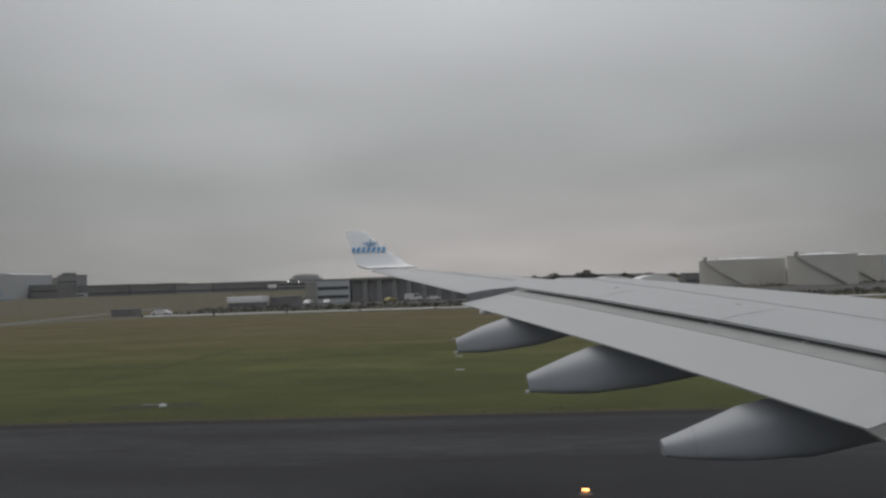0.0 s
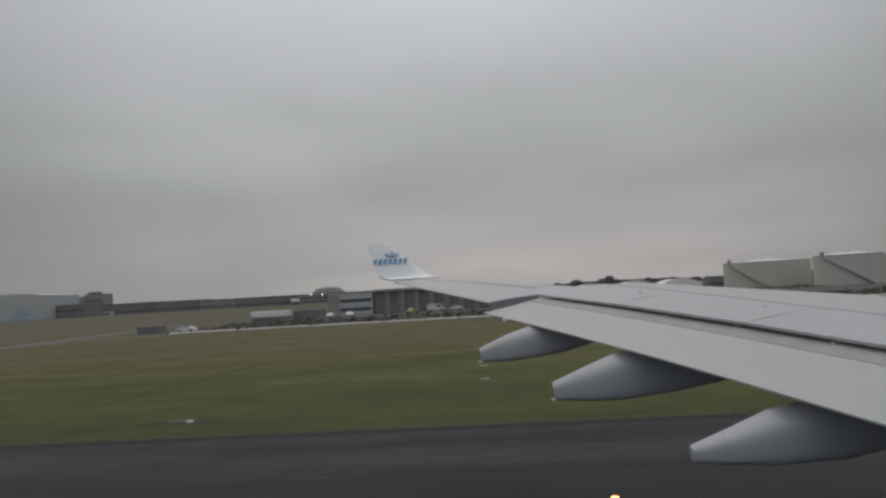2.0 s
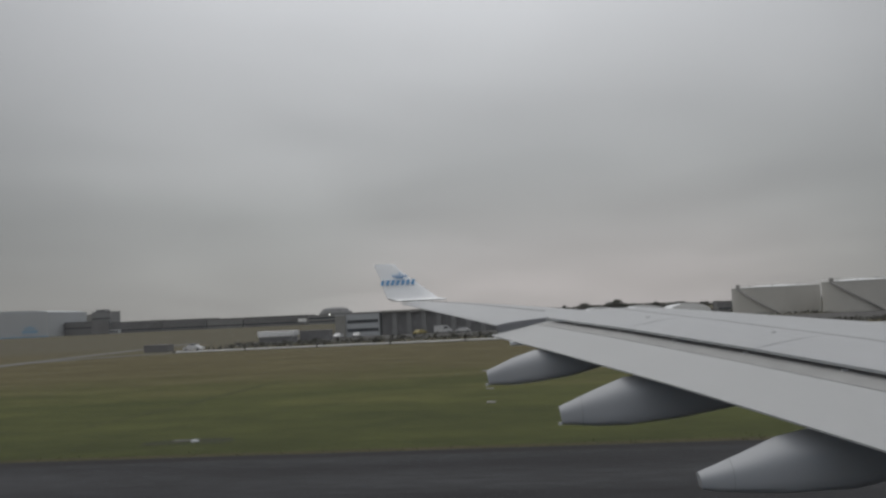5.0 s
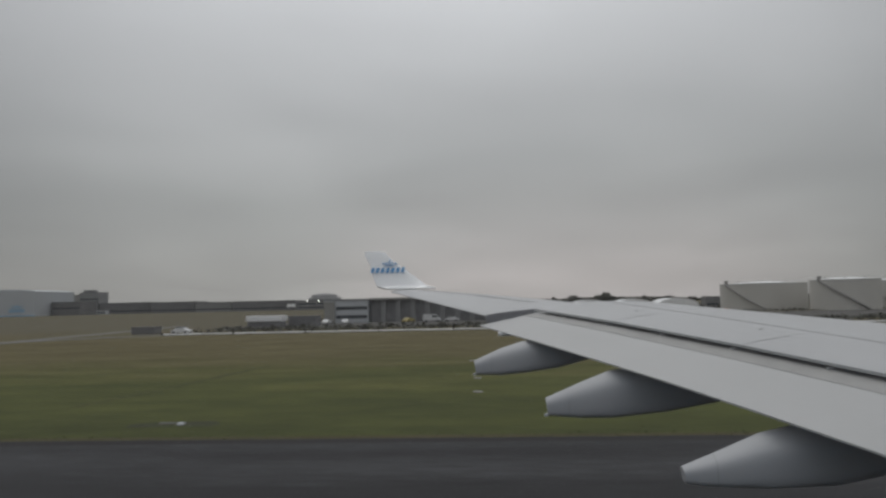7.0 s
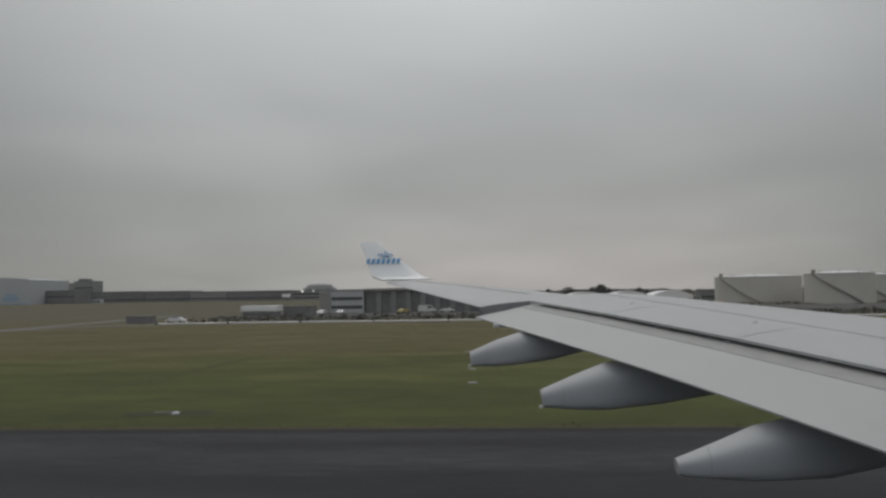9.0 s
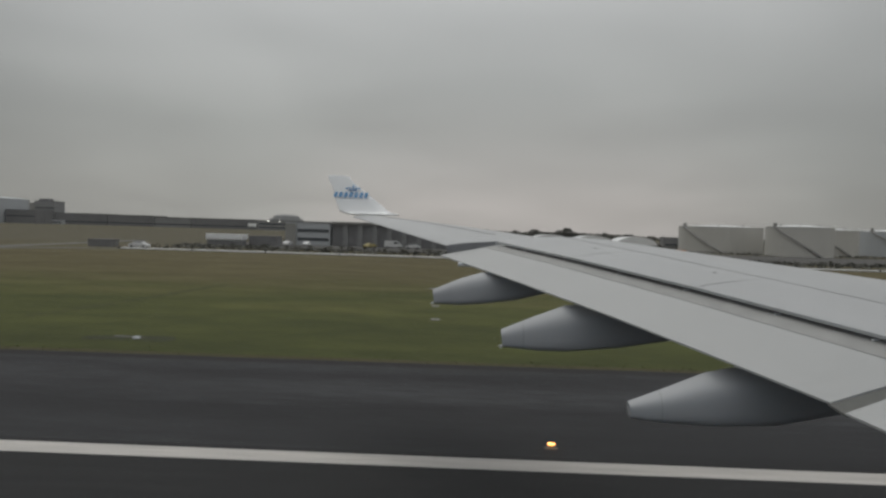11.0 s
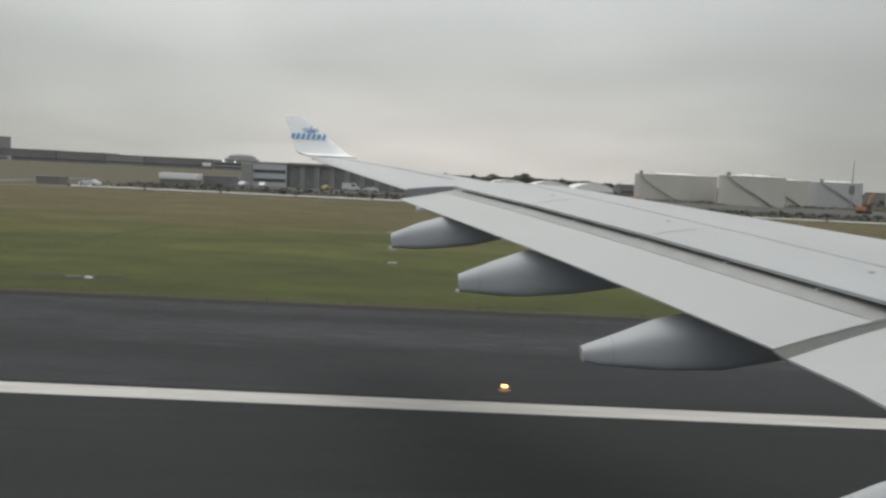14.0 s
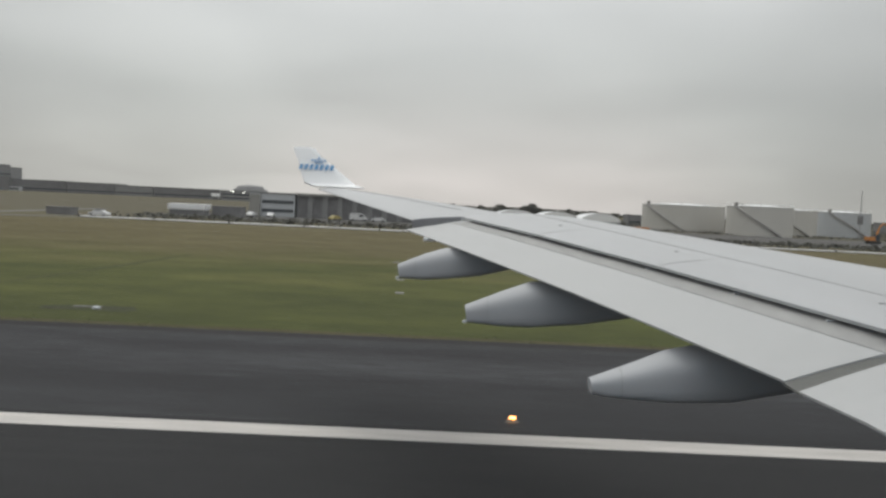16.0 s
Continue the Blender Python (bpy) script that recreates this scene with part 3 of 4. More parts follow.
for k in range(7):
    x = -4.60 + 0.168 * k
    part("emblem_bar", emblem([(x, 6.85), (x + 0.092, 6.85), (x + 0.127, 7.02), (x + 0.035, 7.02)]), BLUE, winglet, "plain blue bar")
part("crest_base", emblem([(-4.12, 7.085), (-3.86, 7.085), (-3.85, 7.115), (-4.13, 7.115)]), BLUE, winglet, "plain blue crest shape")
for x, z, w in ((-4.20, 7.16, 0.035), (-4.10, 7.17, 0.030), (-3.99, 7.18, 0.035), (-3.88, 7.17, 0.030), (-3.78, 7.16, 0.035), (-3.99, 7.25, 0.022)):
    part("crest_point", emblem([(x - w, z), (x, z - 0.045), (x + w, z), (x, z + 0.045)]), BLUE, winglet)

# Fuselage shell round the eye, with a row of window openings.
FY, FZ, FR = -2.62, 5.20, 2.86
DEGREES = (-90, -75, -60, -45, -30, -20, -10, 3, 13, 24, 32, 40, 50, 60, 75, 90, 105, 120, 135, 150, 165, 180, 195, 210, 225, 240, 255)
TH = [radians(a) for a in DEGREES]
fx = [-24.0, -23.0, -21.5, -20.0, -18.0, -15.0]
c0 = -13.25
while c0 < 33:
    fx += [c0 - 0.17, c0 + 0.17]
    c0 += 0.53
fx += [34.5, 36.0, 37.5, 39.0, 40.0, 40.7, 41.0]


def girth(x):
    """The hull's share of its full radius: a long tail cone behind, a blunt nose ahead."""
    if x < -14:
        return 1.0 - 0.75 * ((-14 - x) / 10.0) ** 1.6
    return math.sqrt(max(0.02, 1.0 - (max(0.0, x - 33.5) / 7.6) ** 2))


upper, belly = B(), B()
for hull, lower in ((upper, False), (belly, True)):
    skins = [[[hull.verts.new((x, FY + r * girth(x) * math.cos(a), FZ + r * girth(x) * math.sin(a))) for a in TH] for x in fx] for r in (FR, FR - 0.09)]
    for i in range(len(fx) - 1):
        for j in range(len(TH)):
            k = (j + 1) % len(TH)
            if (DEGREES[j] < -10 or DEGREES[j] >= 195) != lower:
                continue
            opening = DEGREES[j] == 3 and 0.33 < fx[i + 1] - fx[i] < 0.35
            if not opening:
                hull.faces.new((skins[0][i][j], skins[0][i + 1][j], skins[0][i + 1][k], skins[0][i][k]))
                hull.faces.new((skins[1][i][j], skins[1][i][k], skins[1][i + 1][k], skins[1][i + 1][j]))
            else:
                for a, b in (((i, j), (i + 1, j)), ((i + 1, j), (i + 1, k)), ((i + 1, k), (i, k)), ((i, k), (i, j))):
                    hull.faces.new((skins[0][a[0]][a[1]], skins[0][b[0]][b[1]], skins[1][b[0]][b[1]], skins[1][a[0]][a[1]]))
    if not lower:
        for i, flip in ((0, 1), (len(fx) - 1, -1)):
            hull.faces.new(skins[0][i][::flip])
            hull.faces.new(skins[1][i][::-flip])
    bmesh.ops.delete(hull, geom=[v for v in hull.verts if not v.link_faces], context="VERTS")
part("fuselage", upper, SKY_BLUE, aircraft, "light blue painted fuselage with window openings", smooth=True)
part("belly", belly, BELLY, aircraft, "grey painted underside of the fuselage", smooth=True)
pane = part("cabin_window", box(B(), -0.169, 0.169, 0.190, 0.196, 5.30, 5.88), PANE, aircraft, "acrylic cabin window with a milky film standing in for glare")
pane.visible_shadow = False
for gx, gy in ((9.0, 2.2), (9.0, -7.4), (32.0, -2.62)):
    low = 0.0096 * gy
    leg = part("landing_gear_leg", tube(B(), (gx, gy, 0.7 + low), (gx, gy, 4.0), 0.16, sides=14), METAL, aircraft, smooth=True)
    for wx in (-0.75, 0.75):
        for wy in (-0.55, 0.55):
            b = B()
            prof = ((-0.2, 0.35), (-0.2, 0.62), (-0.14, 0.69), (0.14, 0.69), (0.2, 0.62), (0.2, 0.35))
            loft(b, [[(gx + wx + r * math.cos(q * math.tau / 24), gy + wy + o, 0.712 + low + r * math.sin(q * math.tau / 24)) for q in range(24)] for o, r in prof])
            part("wheel", b, TYRE, leg, smooth=True)
    part("axle_beam", box(B(), gx - 0.8, gx + 0.8, gy - 0.1, gy + 0.1, 0.6 + low, 0.82 + low, 0.03), METAL, leg)


# ---- buildings ----
def block(name, label, category, x0, x1, y0, y1, h, wall, roof=ROOF, bands=(), bays=0, lip=0.5, group=""):
    """A flat-roofed building: wall, roof with a parapet, window bands (z0, z1) cut into panes, and cladding joints on its front."""
    cx = (x0 + x1) / 2
    ob = empty(name, label, category, (cx, y0, 0), group)
    w, dep = (x1 - x0) / 2, y1 - y0
    part("wall", box(B(), -w, w, 0, dep, -0.3, h), wall, ob)
    part("roof", box(B(), -w - lip * 0.3, w + lip * 0.3, -lip * 0.3, dep + lip, h + 0.003, h + lip), roof, ob)
    for z0, z1 in bands:
        n = max(1, round(2 * w / max(2.2, (z1 - z0) * 1.6)))
        step = (2 * w - 1.2) / n
        frame_ = box(B(), -w + 0.5, w - 0.5, -0.10, 0.02, z0 - 0.12, z1 + 0.12)
        band = part("window", frame_, CLAD_GREY, ob)
        for k in range(n):
            a = -w + 0.6 + k * step
            part("pane", box(B(), a + 0.06, a + step - 0.06, -0.13, -0.08, z0, z1), GLASS_DARK, band)
    if bays:
        step = 2 * w / bays
        for k in range(1, bays):
            part("cladding_joint", box(B(), -w + k * step - 0.12, -w + k * step + 0.12, -0.08, 0.05, 0.2, h - 0.1), wall, ob)
    return ob


# The far maintenance hangars.
hangar = block("hangar", "big pale blue-grey maintenance hangar with a blue emblem on its front", "hangar", -722, -602, 1015, 1110, 30.5, CLAD_WHITE, CLAD_WHITE, bays=14, lip=0.8)
part("emblem", box(B(), 25, 46, -0.5, -0.1, 5.0, 9.5), PALE_BLUE, hangar, "faded blue emblem bars")
part("emblem_top", loft(B(), [[(x + 35.5, y, z + 10.5) for x, z in ((-6, 0), (6, 0), (8, 3.4), (4, 2.0), (0, 4.4), (-4, 2.0), (-8, 3.4))] for y in (-0.5, -0.1)]), PALE_BLUE, hangar)
part("plinth", box(B(), -60.1, 60.1, -0.6, 0.0, -0.2, 1.6), PALE_BLUE, hangar, "blue base course")
vault = B()
loft(vault, [[(59.0 * math.cos(math.pi * k / 16), y, 31.2 + 3.6 * math.sin(math.pi * k / 16)) for k in range(17)] for y in (2, 90)])
part("vaulted_roof", vault, CLAD_WHITE, hangar, smooth=True)
block("hangar", "older beige hangar with closed sliding doors", "hangar", -776, -724, 1005, 1090, 27.0, CLAD_BEIGE, CLAD_BEIGE, bays=8, bands=((19.0, 22.0),), lip=0.8)
block("workshop", "dark flat-roofed workshop beside the big hangar", "building", -600.5, -562, 1050, 1095, 17.0, CLAD_DARK, bands=((8.5, 10.0),), lip=0.6)
office = block("office_tower", "grey office block with a roof plant room", "building", -616, -588, 1150, 1180, 31.0, CLAD_GREY, bands=((6, 7.6), (11, 12.6), (16, 17.6), (21, 22.6)), lip=0.6)
part("plant_room", box(B(), -11, 3, 6, 20, 31.603, 35.0, 0.2), CLAD_DARK, office, "dark plant room")
block("office_wing", "beige side wing of the office block", "building", -634, -616.4, 1152, 1178, 28.0, CLAD_BEIGE, bands=((6, 7.6), (11, 12.6)), lip=0.6)
block("hut", "small pale site hut in front of the freight sheds", "shed", -584, -562, 1120, 1130, 5.5, CLAD_WHITE, CLAD_GREY, bands=((1.5, 3.0),), lip=0.4)

# Long dark freight sheds behind the field.
for x0, x1, h, wall in ((-586, -512, 15.0, CLAD_DARK), (-511, -446, 14.5, CLAD_DARK), (-445, -393, 13.0, CLAD_GREY), (-392, -302, 13.0, CLAD_DARK), (-140, -48, 12.0, CLAD_DARK)):
    block("freight_shed", "long low dark freight shed at the edge of the field", "shed", x0, x1, 1150, 1200, h, wall, bands=((3.0, 4.6),), bays=8, lip=0.9, group="freight sheds")
terminal = block("terminal", "grey terminal building with a domed roof and roof lamps", "terminal", -288, -156, 1110, 1165, 12.0, CLAD_GREY, ROOF, bands=((2.5, 4.2), (7, 9)), lip=0.7)
dome = B()
loft(dome, [[(-34 + 19 * s * math.cos(q * math.tau / 24), 25 + 15 * s * math.sin(q * math.tau / 24), 12.7 + z) for q in range(24)] for s, z in ((1.25, 0.0), (1.2, 3.2), (1.0, 4.0), (0.96, 6.4), (0.78, 8.2), (0.5, 9.0), (0.12, 9.4))])
part("dome", dome, CLAD_GREY, terminal, "stepped grey dome", smooth=True)
for k in (-52, -37, -22, -8):
    part("roof_lamp", box(B(), k - 0.6, k + 0.6, -0.9, -0.3, 11.4, 12.4, 0.1), LAMP_WHITE, terminal, "lit white lamp")
board = empty("sign_board", "blank white board on two posts before the terminal", "sign", (-288.5, 1080, 0))
part("panel", box(B(), -5.6, 5.6, -0.15, 0.15, 4.2, 8.6, 0.05), WHITE, board)
for x in (-4.5, 4.5):
    part("post", box(B(), x - 0.2, x + 0.2, -0.1, 0.1, -0.1, 4.2), METAL, board)

# The fire station by the perimeter road: office end and long hall with a curved roof.
station = block("control_building", "pale two-storey airfield office with ribbon windows", "building", -58.4, -44.4, 258, 272, 6.9, CLAD_WHITE, CLAD_GREY, lip=0.5)
part("stair_tower", box(B(), -6.9, -3.6, -0.8, 6, -0.2, 6.6, 0.05), CLAD_BEIGE, station, "beige stair tower")
for z in (1.4, 4.1):
    ribbon = part("window", box(B(), -3.2, 6.7, -0.10, 0.02, z - 0.1, z + 1.0), CLAD_GREY, station)
    for k in range(6):
        part("pane", box(B(), -3.1 + k * 1.62, -1.56 + k * 1.62, -0.14, -0.08, z, z + 0.9), GLASS_DARK, ribbon)
hall = empty("hall", "long grey hall with a sloping curved roof and dark bays", "building", (-44, 258, 0))


def hall_roof(x):
    return 7.2 - 0.0063 * max(0.0, x - 28.0) ** 2


b = B()
loft(b, [[(x, 0.9, -0.2), (x, 14, -0.2), (x, 14, hall_roof(x) - 0.4), (x, 0.9, hall_roof(x) - 0.4)] for x in (0.2, 8, 16, 24, 32, 40, 46, 52)])
part("wall", b, CLAD_DARK, hall, "dark recessed bays")
b = B()
loft(b, [[(x, -0.6, hall_roof(x) - 0.36), (x, 14.6, hall_roof(x) - 0.36), (x, 14.6, hall_roof(x) + 0.35), (x, -0.6, hall_roof(x) + 0.35)] for x in (0.1, 5, 10, 16, 22, 28, 34, 40, 46, 52, 56, 60)])
part("roof", b, CLAD_BEIGE, hall, "pale curved roof edge", smooth=True)
for k in range(8):
    x = 3.6 + k * 4.6
    part("pier", box(B(), x, x + 1.5, 0.0, 1.2, -0.2, hall_roof(x + 1.5) - 0.42), CLAD_GREY, hall, "pale pier")
part("end_wall", box(B(), 40.5, 51.5, 0.5, 0.88, -0.2, 3.0), CLAD_BEIGE, hall)
part("door", box(B(), 42, 45, 0.3, 0.49, 0, 2.4), GLASS_DARK, hall, "dark door opening")
part("slit_window", box(B(), 46, 51, 0.3, 0.49, 1.4, 1.9), GLASS_DARK, hall, "long dark slit window")

# Sheds and huts on the near side of the hall.
hut = block("hut", "dark hut with a deep white roof fascia", "shed", -70.8, -61.6, 220, 225, 1.5, CLAD_DARK, WHITE, lip=0.2)
part("fascia", box(B(), -4.9, 4.9, -0.4, 5.6, 1.71, 3.1, 0.05), WHITE, hut, "white roof fascia")
block("hut", "low dark store shed by the road", "shed", -61.2, -53.2, 226, 231, 2.5, CLAD_DARK, ROOF, lip=0.3)
block("hut", "low dark flat hut where the barrier begins", "shed", -84.6, -79.2, 180.5, 184, 1.4, CLAD_DARK, ROOF, lip=0.25)
works = block("works_office", "pale two-storey works office under a wide flat roof", "building", 222, 249, 228, 240, 6.2, CLAD_BEIGE, ROOF, bands=((1.2, 2.3), (4.0, 5.2)), lip=0.5)
part("roof_slab", box(B(), -15.5, 16.5, -2.5, 13.5, 6.71, 7.1, 0.05), ROOF, works, "thin dark overhanging roof")
block("site_cabin", "long pale site cabin beside the works yard", "building", 176, 204, 262, 270, 3.4, CLAD_BEIGE, bands=((1.0, 2.2),), lip=0.4)
block("cargo_terminal", "pale blue-grey clad end bay of the cargo terminal", "terminal", 366, 413.5, 540, 600, 12.0, CLAD_WHITE, CLAD_GREY, bays=5, lip=0.7)
block("cargo_terminal", "long dark cargo terminal with ribbon windows", "terminal", 414, 600, 540, 600, 11.4, CLAD_DARK, CLAD_GREY, bands=((2.4, 4.0), (7.0, 8.4)), bays=16, lip=0.7)
block("depot", "low dark depot roof beyond the tanks", "building", 330, 364, 600, 630, 8.0, CLAD_DARK, ROOF, bands=((2.4, 3.8),), lip=0.6)
block("pump_house", "low dark pump house beside the fuel tanks", "building", 95.5, 106.0, 420, 430, 5.4, CLAD_DARK, ROOF, bands=((1.5, 2.6),), lip=0.4)


def tank(x, y, r, h, stair_from, shell_paint=None):
    """A fuel tank: plated shell, rim, low cone roof, spiral stair with rail."""
    ob = empty("fuel_tank", "beige steel fuel tank with a spiral stair", "storage tank", (x, y, 0), "fuel tanks")
    n = 56
    ring = lambda rr, z: [(rr * math.cos(q * math.tau / n), rr * math.sin(q * math.tau / n), z) for q in range(n)]
    part("shell", loft(B(), [ring(r, -0.3), ring(r, h)]), shell_paint or BEIGE, ob, smooth=True)
    part("roof", loft(B(), [ring(r - 0.1, h + 0.01), ring(r * 0.55, h + 0.5), ring(0.6, h + 0.9)]), WHITE, ob, "white shallow cone roof", smooth=True)
    for z in (h * 0.25, h * 0.5, h * 0.75, h - 0.12):
        part("hoop", loft(B(), [ring(r - 0.05, z - 0.05), ring(r + 0.05, z - 0.05), ring(r + 0.05, z + 0.05), ring(r - 0.05, z + 0.05)], cap=False), BEIGE, ob)
    rail = B()
    for q in range(0, n, 2):
        a = q * math.tau / n
        tube(rail, (r * math.cos(a), r * math.sin(a), h), (r * math.cos(a), r * math.sin(a), h + 1.0), 0.03, sides=5)
    loft(rail, [ring(r - 0.03, h + 0.96), ring(r + 0.03, h + 0.96), ring(r + 0.03, h + 1.02), ring(r - 0.03, h + 1.02)], cap=False)
    part("railing", rail, WHITE, ob, "white top railing")
    stair = B()
    rows = []
    for k in range(25):
        a, z = radians(stair_from) + k / 24 * 1.15 * 15 / r, h * (1 - k / 24)
        c, s = math.cos(a), math.sin(a)
        rows.append([(r * c, r * s, z - 0.35), ((r + 0.9) * c, (r + 0.9) * s, z - 0.35), ((r + 0.9) * c, (r + 0.9) * s, z + 0.25), (r * c, r * s, z + 0.25)])
    loft(stair, rows)
    part("spiral_stair", stair, TANK_SHADE, ob, "grey steel stair")
    a = radians(stair_from)
    part("stair_head", box(B(), r * math.cos(a) - 0.6, r * math.cos(a) + 0.6, r * math.sin(a) - 0.6, r * math.sin(a) + 0.6, h + 0.02, h + 1.3, 0.05), TANK_SHADE, ob, "grey stair landing")
    # Shade under the rim, put in as a darker grey ring.
    part("rim_shade_line", loft(B(), [ring(r - 0.02, h - 0.45), ring(r + 0.03, h - 0.45), ring(r + 0.03, h - 0.3), ring(r - 0.02, h - 0.3)], cap=False), TANK_SHADE, ob, "grey band painted as the shade line under the rim")
    for k in range(3):
        a = math.radians(200 + 50 * k)
        part("vent", tube(B(), (r * 0.7 * math.cos(a), r * 0.7 * math.sin(a), h), (r * 0.7 * math.cos(a), r * 0.7 * math.sin(a), h + 1.0), 0.25, 0.25, 8), TANK_SHADE, ob)
    return ob


for x, y, r, h, a in ((100.4, 342, 16.4, 10.4, 198), (120.4, 312, 11.9, 10.8, 205), (146.0, 352, 13.2, 10.6, 220), (236, 402, 13.0, 13.0, 215), (263, 375, 13.0, 13.0, 215), (274, 338, 13.2, 13.6, 275)):
    big = tank(x, y, r, h, a)
    if x > 270:
        arc = [radians(q) for q in range(276, 300, 3)]
        mark = loft(B(), [[((r + o) * math.cos(q), (r + o) * math.sin(q), z) for o, z in ((0.0, 8.2), (0.06, 8.2), (0.06, 10.2), (0.0, 10.2))] for q in arc])
        part("emblem", mark, PALE_BLUE, big, "faded pale blue mark")
small = tank(184, 378, 11.5, 11.0, 215, CLAD_WHITE)
small["label"] = "smaller pale fuel tank behind the works yard"

# White vaulted tents between the trees and the tanks.
for x in (34.0, 52.5, 71.0):
    ob = empty("storage_tent", "white low vaulted storage tent", "tent", (x, 363, 0), "storage tents")
    b = B()
    loft(b, [[(8.9 * math.cos(math.pi * k / 14), y, 2.0 + 3.5 * math.sin(math.pi * k / 14)) for k in range(15)] for y in (0, 22)])
    part("canopy", b, WHITE, ob, smooth=True)
    part("wall", box(B(), -8.85, 8.85, 0.02, 21.98, -0.1, 1.98), CLAD_GREY, ob)


def mast(x, y, h, head=True):
    ob = empty("lighting_mast", "tall slim steel floodlight mast", "mast", (x, y, 0), "floodlight masts")
    part("pole", tube(B(), (0, 0, -0.2), (0, 0, h), 0.32, 0.14, 10), METAL, ob, smooth=True)
    part("foot", box(B(), -0.8, 0.8, -0.8, 0.8, -0.1, 0.5, 0.05), CONCRETE, ob)
    if head:
        part("lamp_head", box(B(), -1.1, 1.1, -0.3, 0.3, h - 0.4, h + 0.5, 0.1), CLAD_WHITE, ob)
    return ob


for x, y, h in ((407, 471, 28), (465, 471, 28), (523, 471, 28)):
    mast(x, y, h)
aerial = mast(168, 331, 19.5, False)
aerial["label"] = "slim steel aerial mast with a dark equipment cabinet"
part("equipment_box", box(B(), -0.9, 0.9, -0.6, 0.6, 6.0, 9.5, 0.1), CLAD_DARK, aerial, "dark equipment cabinet")


# ---- paved strips beyond the grass ----
def strip(name, pts, half, z, mat, label, category):
    """A paved way along a line of points, each with its half width where given."""
    halves = [p[2] if len(p) > 2 else half for p in pts]
    pts = [Vector((p[0], p[1], 0)) for p in pts]
    b = B()
    left, right = [], []
    for i, p in enumerate(pts):
        way = (pts[min(i + 1, len(pts) - 1)] - pts[max(i - 1, 0)]).normalized()
        side = Vector((-way.y, way.x, 0)) * halves[i]
        left.append(p + side)
        right.append(p - side)
    loft(b, [[(l.x, l.y, -0.2), (r.x, r.y, -0.2), (r.x, r.y, z), (l.x, l.y, z)] for l, r in zip(left, right)])
    return solid(name, b, mat, label, category, "structure")


def beside(x):
    """Where the perimeter road's barrier runs."""
    return 171.8 - 0.02 * (x + 78)


strip("perimeter_road", [(-93, 146, 2.6), (-88, 157, 2.6), (-82, 166, 3.0), (-70, 174.0, 3.3), (-50, 176.6, 3.6), (0, 176.2), (100, 174.2), (200, 172.2), (420, 168)], 4.0, 0.03, TAXI, "grey perimeter road behind the grass", "road")
strip("access_road", [(-84.2, EDGE, 4.2), (-84.6, 40, 2.7), (-85.6, 68), (-89.0, 110), (-93.4, 150), (-98, 200), (-104, 260)], 2.6, 0.022, TAXI, "pale grey access road that leads off the runway", "road")
strip("branch_road", [(-87.0, 86), (-84.0, 70), (-79.0, 58), (-71.5, 47), (-64.0, 39.5), (-59.5, EDGE)], 2.7, 0.026, TAXI, "pale grey branch road that curves back to the runway", "road")
strip("works_road", [(276.6, EDGE, 7.0), (275.0, 39, 4.0), (272.5, 46), (262.0, 82), (248.5, 126), (243, 172)], 2.9, 0.024, TAXI, "pale grey works road between the runway and the yard", "road")
strip("service_road", [(-900, 96), (-560, 128), (-300, 170), (-210, 189)], 2.6, 0.02, CONCRETE, "pale concrete service road across the field", "road")
solid("apron", sheet(B(), [(-76, 206, 0.012), (330, 192, 0.012), (330, 300, 0.012), (-76, 300, 0.012)], 0.1), APRON, "dirty dark apron round the works yard", "apron", "structure")
# Low white barrier along the road, in separate elements.
rail_unit = empty("road_barrier", "low white concrete barrier along the perimeter road", "barrier", group="road barriers")
prof = ((0.02, 0.08), (0.58, 0.08), (0.56, 0.28), (0.50, 0.31), (0.10, 0.31), (0.04, 0.28))
part("barrier_block", loft(B(), [[(x, y, z) for y, z in prof] for x in (0.1, 15.3)]), WHITE, rail_unit)
# The line of shade below each block, made as a near-black strip.
part("barrier_shade_strip", loft(B(), [[(x, y, z) for y, z in ((-0.03, -0.05), (0.63, -0.05), (0.60, 0.078), (0.0, 0.078))] for x in (0.12, 15.28)]), DARK, rail_unit, "dark strip in place of the shade under the barrier")
rail_unit.matrix_basis = pose(-73.6, beside(-73.6), 0, 0, 0, -1.146)
for k in range(1, 19):
    x = -73.6 + 15.45 * k
    copy_thing(rail_unit, pose(x, beside(x), 0, 0, 0, -1.146))
post = empty("marker_post", "short dark marker post on the road verge", "post", (-73.6, beside(-73.6) - 0.5, 0), "marker posts")
part("stake", box(B(), -0.14, 0.14, -0.14, 0.14, -0.1, 0.5, 0.03), DARK, post)
for k in range(1, 19):
    x = -73.6 + 15.45 * k
    copy_thing(post, pose(x, beside(x) - 0.5, 0))


# ---- vehicles and works plant ----
def wheels(ob, xs_, half, r):
    for x in xs_:
        for y in (-half, half):
            b = B()
            loft(b, [[(x + rr * math.cos(q * math.tau / 16), y + o, r + rr * math.sin(q * math.tau / 16)) for q in range(16)] for o, rr in ((-0.12, r * 0.9), (-0.09, r), (0.09, r), (0.12, r * 0.9))])
            part("wheel", b, TYRE, ob, smooth=True)


